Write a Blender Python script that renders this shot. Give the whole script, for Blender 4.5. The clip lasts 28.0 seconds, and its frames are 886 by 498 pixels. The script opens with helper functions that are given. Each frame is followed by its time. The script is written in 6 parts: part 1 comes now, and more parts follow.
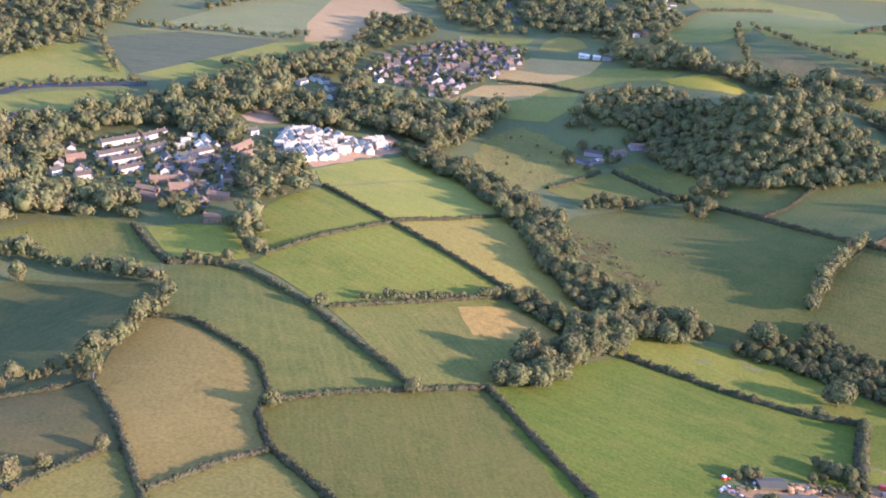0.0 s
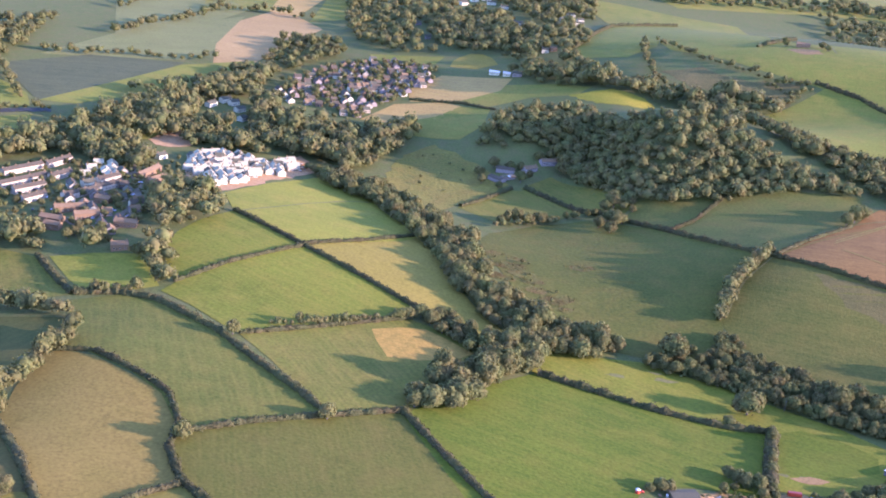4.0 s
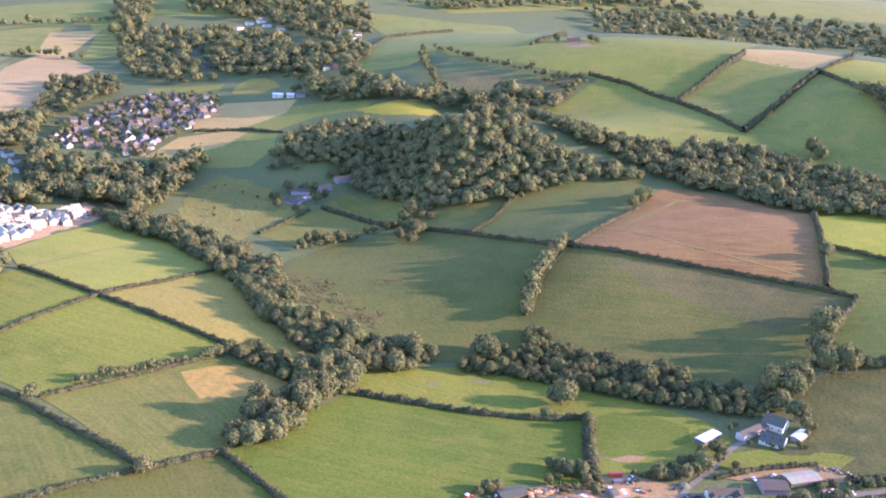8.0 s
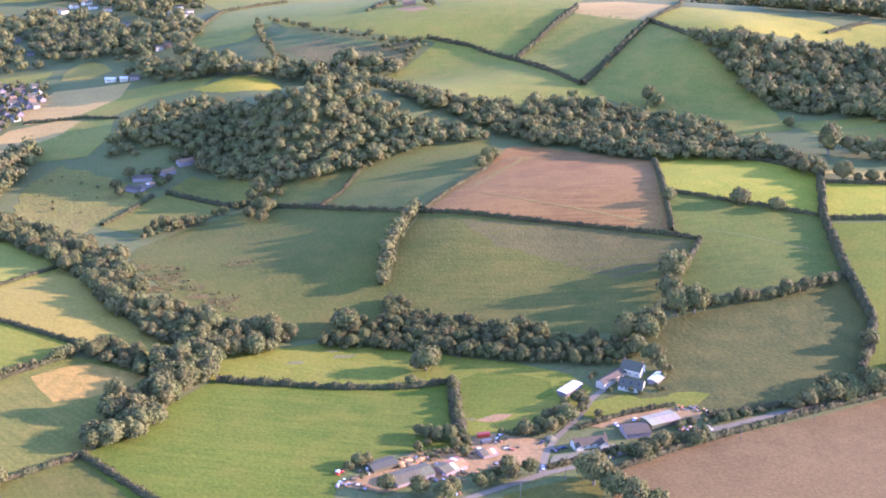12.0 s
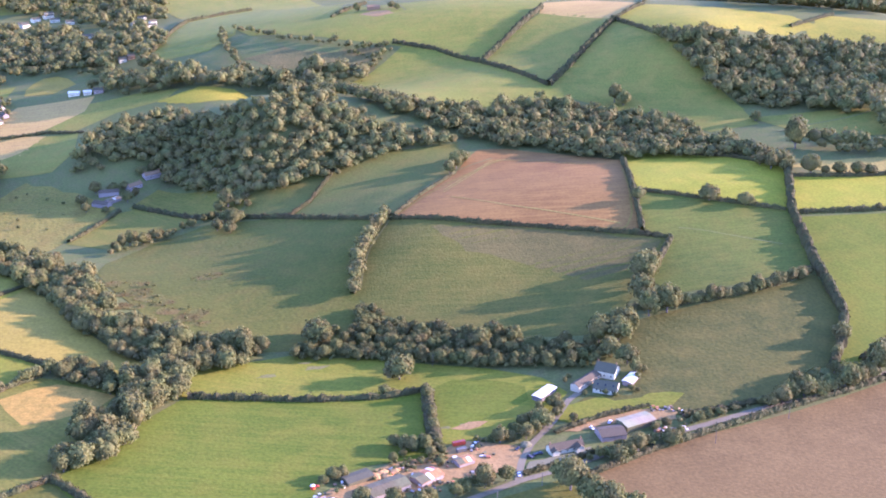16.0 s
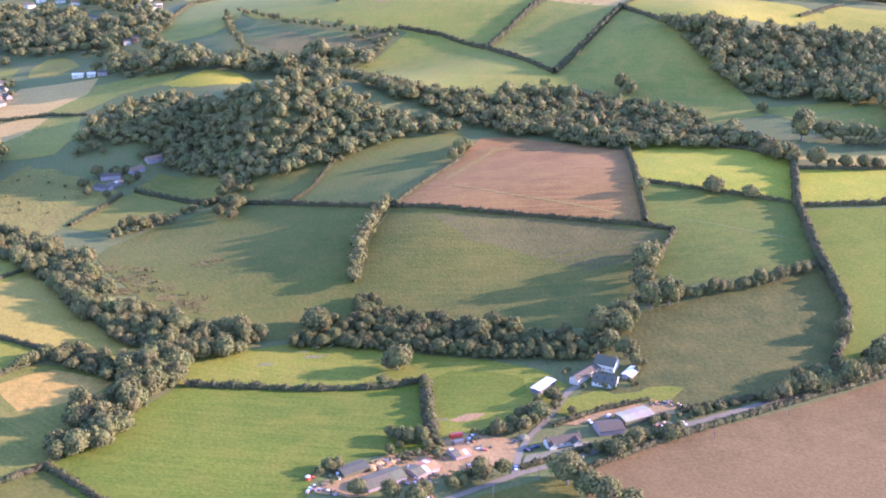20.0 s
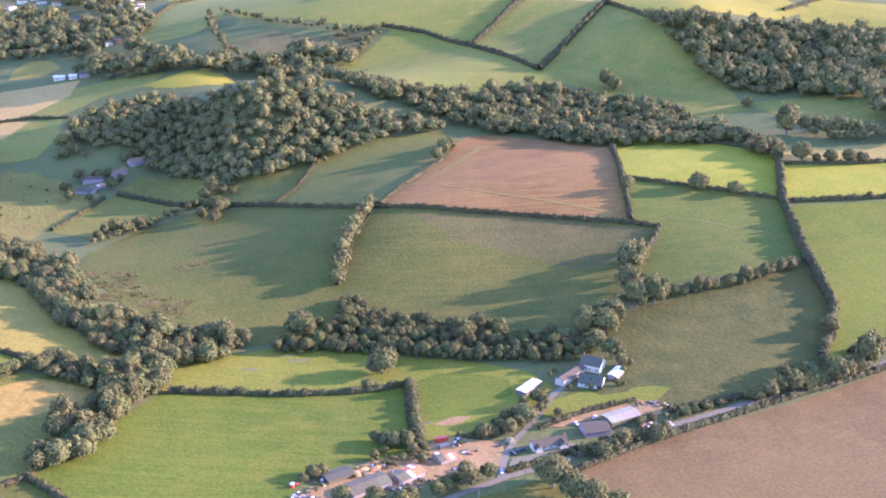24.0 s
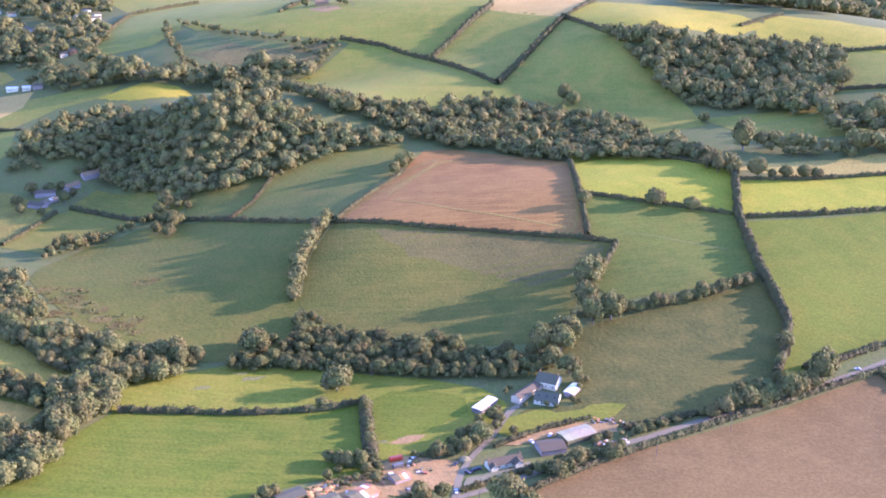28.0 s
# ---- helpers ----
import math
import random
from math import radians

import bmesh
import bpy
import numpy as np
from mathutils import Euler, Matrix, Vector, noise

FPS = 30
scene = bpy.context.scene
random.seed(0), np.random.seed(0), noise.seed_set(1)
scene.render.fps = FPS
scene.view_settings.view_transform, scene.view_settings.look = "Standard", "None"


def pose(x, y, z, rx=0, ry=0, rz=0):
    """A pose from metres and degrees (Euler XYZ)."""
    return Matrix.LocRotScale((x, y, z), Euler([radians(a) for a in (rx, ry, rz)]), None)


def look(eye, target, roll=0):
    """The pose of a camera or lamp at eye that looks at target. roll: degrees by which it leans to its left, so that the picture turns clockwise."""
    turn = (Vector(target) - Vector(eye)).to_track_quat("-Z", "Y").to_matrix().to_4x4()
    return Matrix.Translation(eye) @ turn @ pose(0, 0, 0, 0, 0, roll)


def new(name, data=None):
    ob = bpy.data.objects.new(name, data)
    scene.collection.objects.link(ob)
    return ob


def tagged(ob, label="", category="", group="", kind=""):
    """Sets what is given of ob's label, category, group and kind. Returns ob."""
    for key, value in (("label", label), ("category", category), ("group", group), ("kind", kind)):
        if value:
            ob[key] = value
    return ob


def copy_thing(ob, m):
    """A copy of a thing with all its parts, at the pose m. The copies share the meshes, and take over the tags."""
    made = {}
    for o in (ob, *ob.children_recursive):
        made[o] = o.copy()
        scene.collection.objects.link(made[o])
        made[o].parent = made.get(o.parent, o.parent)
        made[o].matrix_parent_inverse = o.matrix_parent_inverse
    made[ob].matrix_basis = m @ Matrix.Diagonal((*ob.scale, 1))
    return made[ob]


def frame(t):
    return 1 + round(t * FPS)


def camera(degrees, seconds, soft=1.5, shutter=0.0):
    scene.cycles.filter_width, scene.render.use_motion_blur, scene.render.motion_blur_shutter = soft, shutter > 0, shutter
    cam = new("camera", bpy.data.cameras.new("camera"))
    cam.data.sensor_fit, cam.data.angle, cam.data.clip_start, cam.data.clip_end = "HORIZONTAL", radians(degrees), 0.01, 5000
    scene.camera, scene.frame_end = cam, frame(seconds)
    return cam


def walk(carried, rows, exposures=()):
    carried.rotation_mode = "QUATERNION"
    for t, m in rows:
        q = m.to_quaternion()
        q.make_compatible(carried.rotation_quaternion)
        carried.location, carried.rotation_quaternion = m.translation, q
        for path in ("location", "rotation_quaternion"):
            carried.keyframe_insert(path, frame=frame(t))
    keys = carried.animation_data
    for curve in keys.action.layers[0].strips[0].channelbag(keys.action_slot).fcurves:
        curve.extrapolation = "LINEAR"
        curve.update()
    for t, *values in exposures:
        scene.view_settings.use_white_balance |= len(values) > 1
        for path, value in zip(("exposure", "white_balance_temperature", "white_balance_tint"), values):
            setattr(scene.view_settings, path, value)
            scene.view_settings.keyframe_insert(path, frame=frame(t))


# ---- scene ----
from mathutils.geometry import delaunay_2d_cdt

cam = camera(42.64, 28.0, soft=1.85)
walk(cam, [
    (0, pose(-22.45, -15.38, 356.94, 67.918, -6.980, 5.923)),
    (0.5, pose(-21.78, -15.15, 357.53, 68.012, -7.241, 5.861)),
    (1, pose(-21.10, -14.91, 358.11, 68.397, -7.174, 5.359)),
    (1.5, pose(-20.43, -14.65, 358.70, 68.576, -7.346, 5.062)),
    (2, pose(-19.77, -14.36, 359.30, 68.682, -7.381, 4.785)),
    (2.5, pose(-19.11, -14.04, 359.92, 68.619, -7.332, 4.669)),
    (3, pose(-18.46, -13.68, 360.56, 68.536, -7.398, 4.020)),
    (3.5, pose(-17.82, -13.30, 361.21, 69.058, -7.273, 2.894)),
    (5.5, pose(-15.32, -11.29, 363.76, 69.419, -5.894, -2.513)),
    (6, pose(-14.60, -10.86, 364.08, 70.260, -5.583, -3.973)),
    (6.5, pose(-13.88, -10.45, 364.35, 71.123, -4.983, -6.213)),
    (7, pose(-13.16, -10.05, 364.58, 71.306, -4.622, -6.849)),
    (7.5, pose(-12.47, -9.63, 364.79, 71.123, -4.001, -8.763)),
    (8, pose(-11.79, -9.17, 365.03, 70.938, -3.503, -9.962)),
    (8.5, pose(-11.15, -8.68, 365.31, 70.314, -3.309, -11.746)),
    (9, pose(-10.53, -8.17, 365.63, 69.698, -3.401, -12.640)),
    (9.5, pose(-9.96, -7.67, 365.96, 69.817, -3.159, -13.830)),
    (10, pose(-9.40, -7.22, 366.27, 70.101, -2.618, -14.838)),
    (10.5, pose(-8.87, -6.81, 366.52, 70.063, -1.757, -15.283)),
    (11, pose(-8.34, -6.46, 366.70, 70.158, -1.223, -15.549)),
    (11.5, pose(-7.81, -6.11, 366.87, 69.713, -1.408, -16.808)),
    (12, pose(-7.28, -5.69, 367.08, 69.601, -1.343, -18.374)),
    (12.5, pose(-6.75, -5.22, 367.31, 69.431, -1.043, -19.307)),
    (14.5, pose(-3.92, -2.65, 368.80, 69.486, -0.173, -19.948)),
    (15, pose(-3.14, -2.13, 369.04, 69.560, -0.037, -20.176)),
    (15.5, pose(-2.36, -1.62, 369.27, 69.754, -0.099, -20.006)),
    (16, pose(-1.58, -1.10, 369.50, 69.667, -0.035, -20.193)),
    (16.5, pose(-0.79, -0.56, 369.74, 69.698, 0.022, -20.101)),
    (17, pose(0.00, 0.00, 370.00, 69.500, 0.000, -20.100)),
    (17.5, pose(0.79, 0.59, 370.27, 69.548, 0.083, -19.941)),
    (18, pose(1.58, 1.19, 370.55, 69.260, -0.068, -19.974)),
    (18.5, pose(2.37, 1.80, 370.83, 68.914, -0.492, -20.081)),
    (19, pose(3.14, 2.41, 371.10, 68.709, -0.623, -20.261)),
    (19.5, pose(3.91, 3.00, 371.37, 68.828, -0.423, -19.633)),
    (20, pose(4.68, 3.57, 371.64, 68.860, -0.633, -19.623)),
    (20.5, pose(5.45, 4.13, 371.90, 68.954, -0.227, -19.698)),
    (21, pose(6.22, 4.68, 372.17, 68.803, -0.484, -19.439)),
    (21.5, pose(6.98, 5.24, 372.46, 68.354, -0.339, -19.651)),
    (23.5, pose(10.05, 7.95, 373.92, 68.365, -0.319, -20.137)),
    (24, pose(10.90, 8.58, 374.21, 68.603, -0.122, -20.381)),
    (24.5, pose(11.75, 9.18, 374.47, 68.923, -0.230, -20.564)),
    (25, pose(12.60, 9.76, 374.70, 68.910, -0.334, -21.103)),
    (25.5, pose(13.45, 10.30, 374.89, 69.161, -0.475, -21.520)),
    (26, pose(14.29, 10.84, 375.06, 69.314, -0.439, -21.691)),
    (26.5, pose(15.14, 11.36, 375.21, 69.440, -0.485, -21.824)),
    (27, pose(15.98, 11.87, 375.34, 69.482, -0.540, -21.739)),
    (27.5, pose(16.82, 12.37, 375.45, 69.342, -0.719, -21.960)),
    (28, pose(17.66, 12.87, 375.55, 69.192, -0.833, -22.134)),
], exposures=[(0, 2.46, 4580, 55), (5, 2.51, 4580, 55), (9, 2.74, 4580, 58), (12, 2.86, 4580, 61), (28, 2.86, 4580, 61)])

# ---------------------------------------------------------------- light
SUN_AZ, SUN_EL = radians(99.0), radians(15.0)      # clockwise from +y; height
world = bpy.data.worlds.new("world")
scene.world = world
world.use_nodes = True
wn = world.node_tree
sky = wn.nodes.new("ShaderNodeTexSky")
sky.sky_type, sky.sun_disc = "NISHITA", False
sky.sun_elevation, sky.sun_rotation = SUN_EL, SUN_AZ
sky.air_density, sky.dust_density, sky.ozone_density, sky.altitude = 1.0, 0.4, 1.5, 300
back = wn.nodes["Background"]
back.inputs["Strength"].default_value = 0.15
wn.links.new(sky.outputs[0], back.inputs["Color"])
sun = new("sun", bpy.data.lights.new("sun", "SUN"))
sun.data.energy, sun.data.angle, sun.data.color = 3.2, radians(0.6), (1.0, 0.75, 0.43)
to_sun = Vector((math.sin(SUN_AZ) * math.cos(SUN_EL), math.cos(SUN_AZ) * math.cos(SUN_EL), math.sin(SUN_EL)))
sun.matrix_world = look((0, 0, 900), Vector((0, 0, 900)) - to_sun)

# ---------------------------------------------------------------- materials
MATS = {}


def material(name, colours, scales=(0.03, 0.25, 1.6), rough=0.9, bump=0.0, bump_scale=1.5, sheen=0.0, metal=0.0,
             translucent=0.0, lines=None, island=0.0, spec=0.3, depth=0.4):
    """Two or three colours mingled by noise at three real-world sizes (1/m). lines: (degrees, metres, weight) of drill or mowing lines (the way they run)."""
    m = bpy.data.materials.new(name)
    m.use_nodes = True
    n, l = m.node_tree.nodes, m.node_tree.links
    bsdf = n["Principled BSDF"]
    geo = n.new("ShaderNodeNewGeometry")
    a, b = colours[0], colours[1]
    c = colours[2] if len(colours) > 2 else tuple((p + q) / 2 for p, q in zip(a, b))

    def mix(fac, one, two):
        k = n.new("ShaderNodeMix")
        k.data_type = "RGBA"
        for sock, v in ((k.inputs[0], fac), (k.inputs[6], one), (k.inputs[7], two)):
            if isinstance(v, bpy.types.NodeSocket):
                l.new(v, sock)
            else:
                sock.default_value = v if isinstance(v, float) else (*v, 1)
        return k.outputs[2]

    def grain(scale, lo, hi, detail=3.0):
        t = n.new("ShaderNodeTexNoise")
        t.inputs["Scale"].default_value, t.inputs["Detail"].default_value = scale, detail
        l.new(geo.outputs["Position"], t.inputs["Vector"])
        r = n.new("ShaderNodeMapRange")
        r.inputs[1].default_value, r.inputs[2].default_value = lo, hi
        l.new(t.outputs["Fac"], r.inputs[0])
        return r.outputs[0]

    col = mix(grain(scales[0], 0.35, 0.65), a, b)
    col = mix(grain(scales[1], 0.42, 0.75), col, c)
    fine = grain(scales[2], 0.25, 0.75, 4.0)
    dark = mix(fine, tuple(v * (1 - depth) for v in a), tuple(min(1, v * (1 + 0.8 * depth)) for v in b))
    col = mix(0.5, col, dark)
    if lines:
        deg, metres, weight = lines
        mp = n.new("ShaderNodeMapping")
        mp.vector_type = "TEXTURE"
        mp.inputs["Rotation"].default_value = (0, 0, radians(deg))
        mp.inputs["Scale"].default_value = (metres * 16, metres, metres)
        l.new(geo.outputs["Position"], mp.inputs["Vector"])
        wv = n.new("ShaderNodeTexNoise")
        wv.inputs["Scale"].default_value, wv.inputs["Detail"].default_value = 1.0, 3.0
        l.new(mp.outputs[0], wv.inputs["Vector"])
        rm = n.new("ShaderNodeMapRange")
        rm.inputs[1].default_value, rm.inputs[2].default_value = 0.42, 0.68
        l.new(wv.outputs["Fac"], rm.inputs[0])
        r = n.new("ShaderNodeMath")
        r.operation = "MULTIPLY"
        l.new(rm.outputs[0], r.inputs[0])
        r.inputs[1].default_value = weight
        col = mix(r.outputs[0], col, tuple(min(1, v * 1.5) for v in c))
    if island:
        ob = n.new("ShaderNodeObjectInfo")
        hs = n.new("ShaderNodeHueSaturation")
        ad = n.new("ShaderNodeMath")
        ad.operation = "ADD"
        l.new(geo.outputs["Random Per Island"], ad.inputs[0])
        l.new(ob.outputs["Random"], ad.inputs[1])
        r = n.new("ShaderNodeMapRange")
        r.inputs[1].default_value, r.inputs[2].default_value = 0.0, 2.0
        r.inputs[3].default_value, r.inputs[4].default_value = 1 - island, 1 + island
        l.new(ad.outputs[0], r.inputs[0])
        l.new(r.outputs[0], hs.inputs["Value"])
        hr = n.new("ShaderNodeMapRange")
        hr.inputs[3].default_value, hr.inputs[4].default_value = 0.482, 0.520
        l.new(grain(0.075, 0.3, 0.7, 1.0), hr.inputs[0])
        l.new(hr.outputs[0], hs.inputs["Hue"])
        l.new(col, hs.inputs["Color"])
        col = hs.outputs["Color"]
    l.new(col, bsdf.inputs["Base Color"])
    bsdf.inputs["Roughness"].default_value, bsdf.inputs["Metallic"].default_value = rough, metal
    bsdf.inputs["Specular IOR Level"].default_value = spec
    if sheen:
        bsdf.inputs["Sheen Weight"].default_value, bsdf.inputs["Sheen Roughness"].default_value = sheen, 0.6
    if bump:
        t = n.new("ShaderNodeTexNoise")
        t.inputs["Scale"].default_value, t.inputs["Detail"].default_value = bump_scale, 4.0
        l.new(geo.outputs["Position"], t.inputs["Vector"])
        bp = n.new("ShaderNodeBump")
        bp.inputs["Strength"].default_value, bp.inputs["Distance"].default_value = 1.0, bump
        l.new(t.outputs["Fac"], bp.inputs["Height"])
        l.new(bp.outputs[0], bsdf.inputs["Normal"])
    if translucent:
        tr = n.new("ShaderNodeBsdfTranslucent")
        l.new(col, tr.inputs["Color"])
        mx = n.new("ShaderNodeMixShader")
        mx.inputs[0].default_value = translucent
        l.new(bsdf.outputs[0], mx.inputs[1])
        l.new(tr.outputs[0], mx.inputs[2])
        l.new(mx.outputs[0], n["Material Output"].inputs["Surface"])
    MATS[name] = m
    return m


def grass(name, a, b, c=None, lines=None, bump=0.2, rough_at=0.5):
    c = c or tuple((p + q) / 2 for p, q in zip(a, b))
    a, b, c = tuple(v * 0.84 for v in a), tuple(v * 1.08 for v in b), (c[0] * 1.1, c[1] * 1.04, c[2])
    return material(name, (a, b, c), (0.012, 0.05, 0.45), 0.95, bump, rough_at, 0.0, lines=lines, spec=0.08, depth=0.34)


grass("green", (0.082, 0.086, 0.010), (0.110, 0.107, 0.011), (0.138, 0.110, 0.015), (-70, 3, 0.18))
grass("green2", (0.098, 0.101, 0.011), (0.133, 0.122, 0.012), (0.161, 0.118, 0.018), (-60, 3, 0.2))
grass("green3", (0.076, 0.079, 0.008), (0.096, 0.087, 0.009), (0.113, 0.087, 0.013), (-76, 2.2, 0.18))
grass("green4", (0.074, 0.090, 0.010), (0.097, 0.105, 0.010), (0.125, 0.105, 0.013), (-10, 2.5, 0.2))
grass("lime", (0.162, 0.164, 0.011), (0.197, 0.177, 0.013), (0.221, 0.173, 0.019), (-20, 3, 0.15))
grass("lime2", (0.107, 0.119, 0.007), (0.141, 0.137, 0.008), (0.169, 0.134, 0.013), (-35, 3, 0.18))
grass("lime3", (0.070, 0.095, 0.004), (0.096, 0.107, 0.005), (0.115, 0.104, 0.008), (-25, 3, 0.2))
grass("bright", (0.169, 0.175, 0.006), (0.215, 0.196, 0.009), (0.238, 0.189, 0.012), (-78, 2.5, 0.12))
grass("bright2", (0.093, 0.111, 0.005), (0.119, 0.120, 0.007), (0.137, 0.117, 0.008), (-70, 2, 0.1))
grass("dgreen", (0.059, 0.067, 0.012), (0.075, 0.073, 0.012), (0.094, 0.077, 0.014), (55, 3, 0.2))
grass("dgreen2", (0.077, 0.082, 0.009), (0.098, 0.092, 0.010), (0.122, 0.090, 0.014), bump=0.5, rough_at=0.25)
grass("dgreen3", (0.082, 0.092, 0.014), (0.108, 0.104, 0.015), (0.135, 0.104, 0.019))
grass("olive", (0.078, 0.068, 0.012), (0.094, 0.076, 0.013), (0.119, 0.080, 0.017), bump=0.2)
grass("olive2", (0.069, 0.081, 0.009), (0.099, 0.087, 0.011), (0.127, 0.096, 0.014), (-20, 4, 0.15), bump=0.4)
grass("olivedry", (0.083, 0.071, 0.015), (0.106, 0.085, 0.017), (0.127, 0.095, 0.021), (-20, 4, 0.12), bump=0.4)
grass("olive3", (0.057, 0.063, 0.010), (0.089, 0.077, 0.011), (0.117, 0.093, 0.015), bump=0.5, rough_at=0.3)
grass("scrub", (0.108, 0.109, 0.014), (0.197, 0.156, 0.020), (0.126, 0.087, 0.016), bump=0.9, rough_at=0.25)
grass("scrubfar", (0.080, 0.080, 0.019), (0.133, 0.102, 0.024), (0.162, 0.116, 0.030), bump=0.6, rough_at=0.25)
grass("hay", (0.188, 0.141, 0.017), (0.232, 0.169, 0.020), (0.174, 0.141, 0.013), (-40, 3, 0.2))
material("stubpatch", ((0.255, 0.163, 0.025), (0.322, 0.192, 0.029), (0.121, 0.103, 0.015)), (0.07, 0.16, 0.7), 0.95, 0.4, 0.3, spec=0.05)
grass("tan", (0.168, 0.117, 0.017), (0.198, 0.134, 0.020), (0.151, 0.117, 0.015), bump=0.15)
grass("tan2", (0.140, 0.116, 0.016), (0.168, 0.128, 0.017), (0.121, 0.113, 0.013), bump=0.15)
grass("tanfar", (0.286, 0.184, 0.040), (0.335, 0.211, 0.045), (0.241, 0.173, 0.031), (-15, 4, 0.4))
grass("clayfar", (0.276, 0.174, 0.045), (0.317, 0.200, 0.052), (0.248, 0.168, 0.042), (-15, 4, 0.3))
grass("barrow", (0.357, 0.200, 0.063), (0.411, 0.240, 0.081), (0.228, 0.145, 0.052), bump=0.5, rough_at=0.25)
grass("brown", (0.156, 0.078, 0.016), (0.184, 0.097, 0.019), (0.214, 0.123, 0.024), (-17, 2.6, 0.3), 0.08)
grass("tanfield", (0.123, 0.076, 0.018), (0.141, 0.086, 0.020), (0.159, 0.104, 0.026), (-40, 2.2, 0.07), 0.2)
grass("pale", (0.251, 0.188, 0.033), (0.300, 0.218, 0.039), (0.162, 0.152, 0.023), bump=0.3)
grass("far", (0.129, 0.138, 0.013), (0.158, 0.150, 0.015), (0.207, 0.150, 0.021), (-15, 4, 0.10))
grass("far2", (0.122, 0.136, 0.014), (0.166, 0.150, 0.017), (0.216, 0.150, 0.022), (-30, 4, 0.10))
# far made lighter and yellower: sunlight put into the colour
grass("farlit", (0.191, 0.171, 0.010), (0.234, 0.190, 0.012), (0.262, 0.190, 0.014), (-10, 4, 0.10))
grass("ripe", (0.138, 0.139, 0.031), (0.164, 0.148, 0.035), (0.129, 0.134, 0.029), (20, 4, 0.3))
grass("darkcrop", (0.064, 0.071, 0.022), (0.077, 0.078, 0.025), (0.084, 0.086, 0.026), (10, 3, 0.3))
grass("drygrass", (0.132, 0.124, 0.030), (0.153, 0.131, 0.033), (0.114, 0.120, 0.028))
material("verge", ((0.091, 0.103, 0.021), (0.118, 0.117, 0.026), (0.139, 0.107, 0.036)), (0.011, 0.082, 0.497), 0.95, 0.2, 0.35, 0.0, spec=0.05)
material("earth", ((0.250, 0.147, 0.042), (0.302, 0.182, 0.053), (0.123, 0.092, 0.028)), (0.035, 0.075, 0.6), 0.95, 0.3, 0.5, spec=0.05)
material("gravel", ((0.148, 0.129, 0.055), (0.180, 0.158, 0.069), (0.119, 0.104, 0.044)), (0.05, 0.4, 2.0), 0.95, 0.1, 2.0, spec=0.05)
material("tarmac", ((0.146, 0.119, 0.058), (0.179, 0.145, 0.071), (0.207, 0.162, 0.076)), (0.04, 0.3, 2.0), 0.95, 0.03, 3.0, spec=0.05)
material("water", ((0.040, 0.038, 0.022), (0.052, 0.048, 0.028)), (0.05, 0.3, 1.0), 0.6, 0.05, 0.6, spec=0.04)
material("leaves", ((0.084, 0.088, 0.022), (0.150, 0.137, 0.031), (0.192, 0.147, 0.040)), (0.085, 0.13, 0.9), 0.75, 0.07, 1.1, 0.0, translucent=0.30, island=0.22, spec=0.08)
material("hedge_leaves", ((0.051, 0.051, 0.014), (0.074, 0.067, 0.018), (0.113, 0.086, 0.024)), (0.056, 0.200, 1.200), 0.8, 0.06, 1.5, 0.0, translucent=0.2, island=0.3, spec=0.08)
material("bracken", ((0.107, 0.089, 0.017), (0.123, 0.092, 0.019), (0.089, 0.092, 0.017)), (0.08, 0.3, 1.5), 0.95, 0.2, 0.6, island=0.2, spec=0.05)
material("bark", ((0.110, 0.085, 0.060), (0.150, 0.120, 0.085)), (0.5, 2.0, 6.0), 0.95, 0.03, 4.0)
material("render_white", ((0.499, 0.444, 0.245), (0.562, 0.508, 0.285), (0.424, 0.367, 0.198)), (0.1, 0.6, 3.0), 0.9, 0.01, spec=0.1)
material("cream", ((0.395, 0.321, 0.180), (0.447, 0.364, 0.209), (0.322, 0.257, 0.142)), (0.1, 0.6, 3.0), 0.9, 0.02, spec=0.1)
material("stone", ((0.239, 0.193, 0.132), (0.289, 0.234, 0.162), (0.196, 0.151, 0.108)), (0.1, 0.8, 3.0), 0.9, 0.05, spec=0.1)
material("brick", ((0.190, 0.116, 0.048), (0.224, 0.139, 0.058), (0.157, 0.108, 0.048)), (0.1, 0.8, 4.0), 0.9, 0.02, spec=0.1)
material("slate", ((0.072, 0.064, 0.030), (0.093, 0.083, 0.039), (0.106, 0.093, 0.042)), (0.1, 0.7, 3.0), 0.8, 0.02, spec=0.1)
material("tile", ((0.170, 0.104, 0.039), (0.214, 0.133, 0.051), (0.143, 0.104, 0.045)), (0.1, 0.7, 3.0), 0.85, 0.03, spec=0.1)
material("new_roof", ((0.310, 0.271, 0.133), (0.388, 0.336, 0.164), (0.256, 0.214, 0.103)), (0.1, 0.7, 3.0), 0.85, 0.03, spec=0.1)
material("concrete_tile", ((0.084, 0.062, 0.029), (0.104, 0.079, 0.038), (0.071, 0.057, 0.028)), (0.1, 0.7, 3.0), 0.85, 0.03, spec=0.1)
material("metal_sheet", ((0.241, 0.198, 0.090), (0.280, 0.230, 0.105), (0.202, 0.159, 0.069)), (0.1, 0.6, 3.0), 0.7, 0.01, spec=0.15, island=0.12)
material("grey_sheet", ((0.114, 0.096, 0.039), (0.140, 0.119, 0.049), (0.092, 0.073, 0.027)), (0.1, 0.5, 2.0), 0.85, 0.02, spec=0.1, island=0.15)
material("white_sheet", ((0.620, 0.551, 0.370), (0.680, 0.612, 0.421), (0.500, 0.439, 0.292)), (0.1, 0.6, 3.0), 0.7, 0.01, spec=0.1, island=0.1)
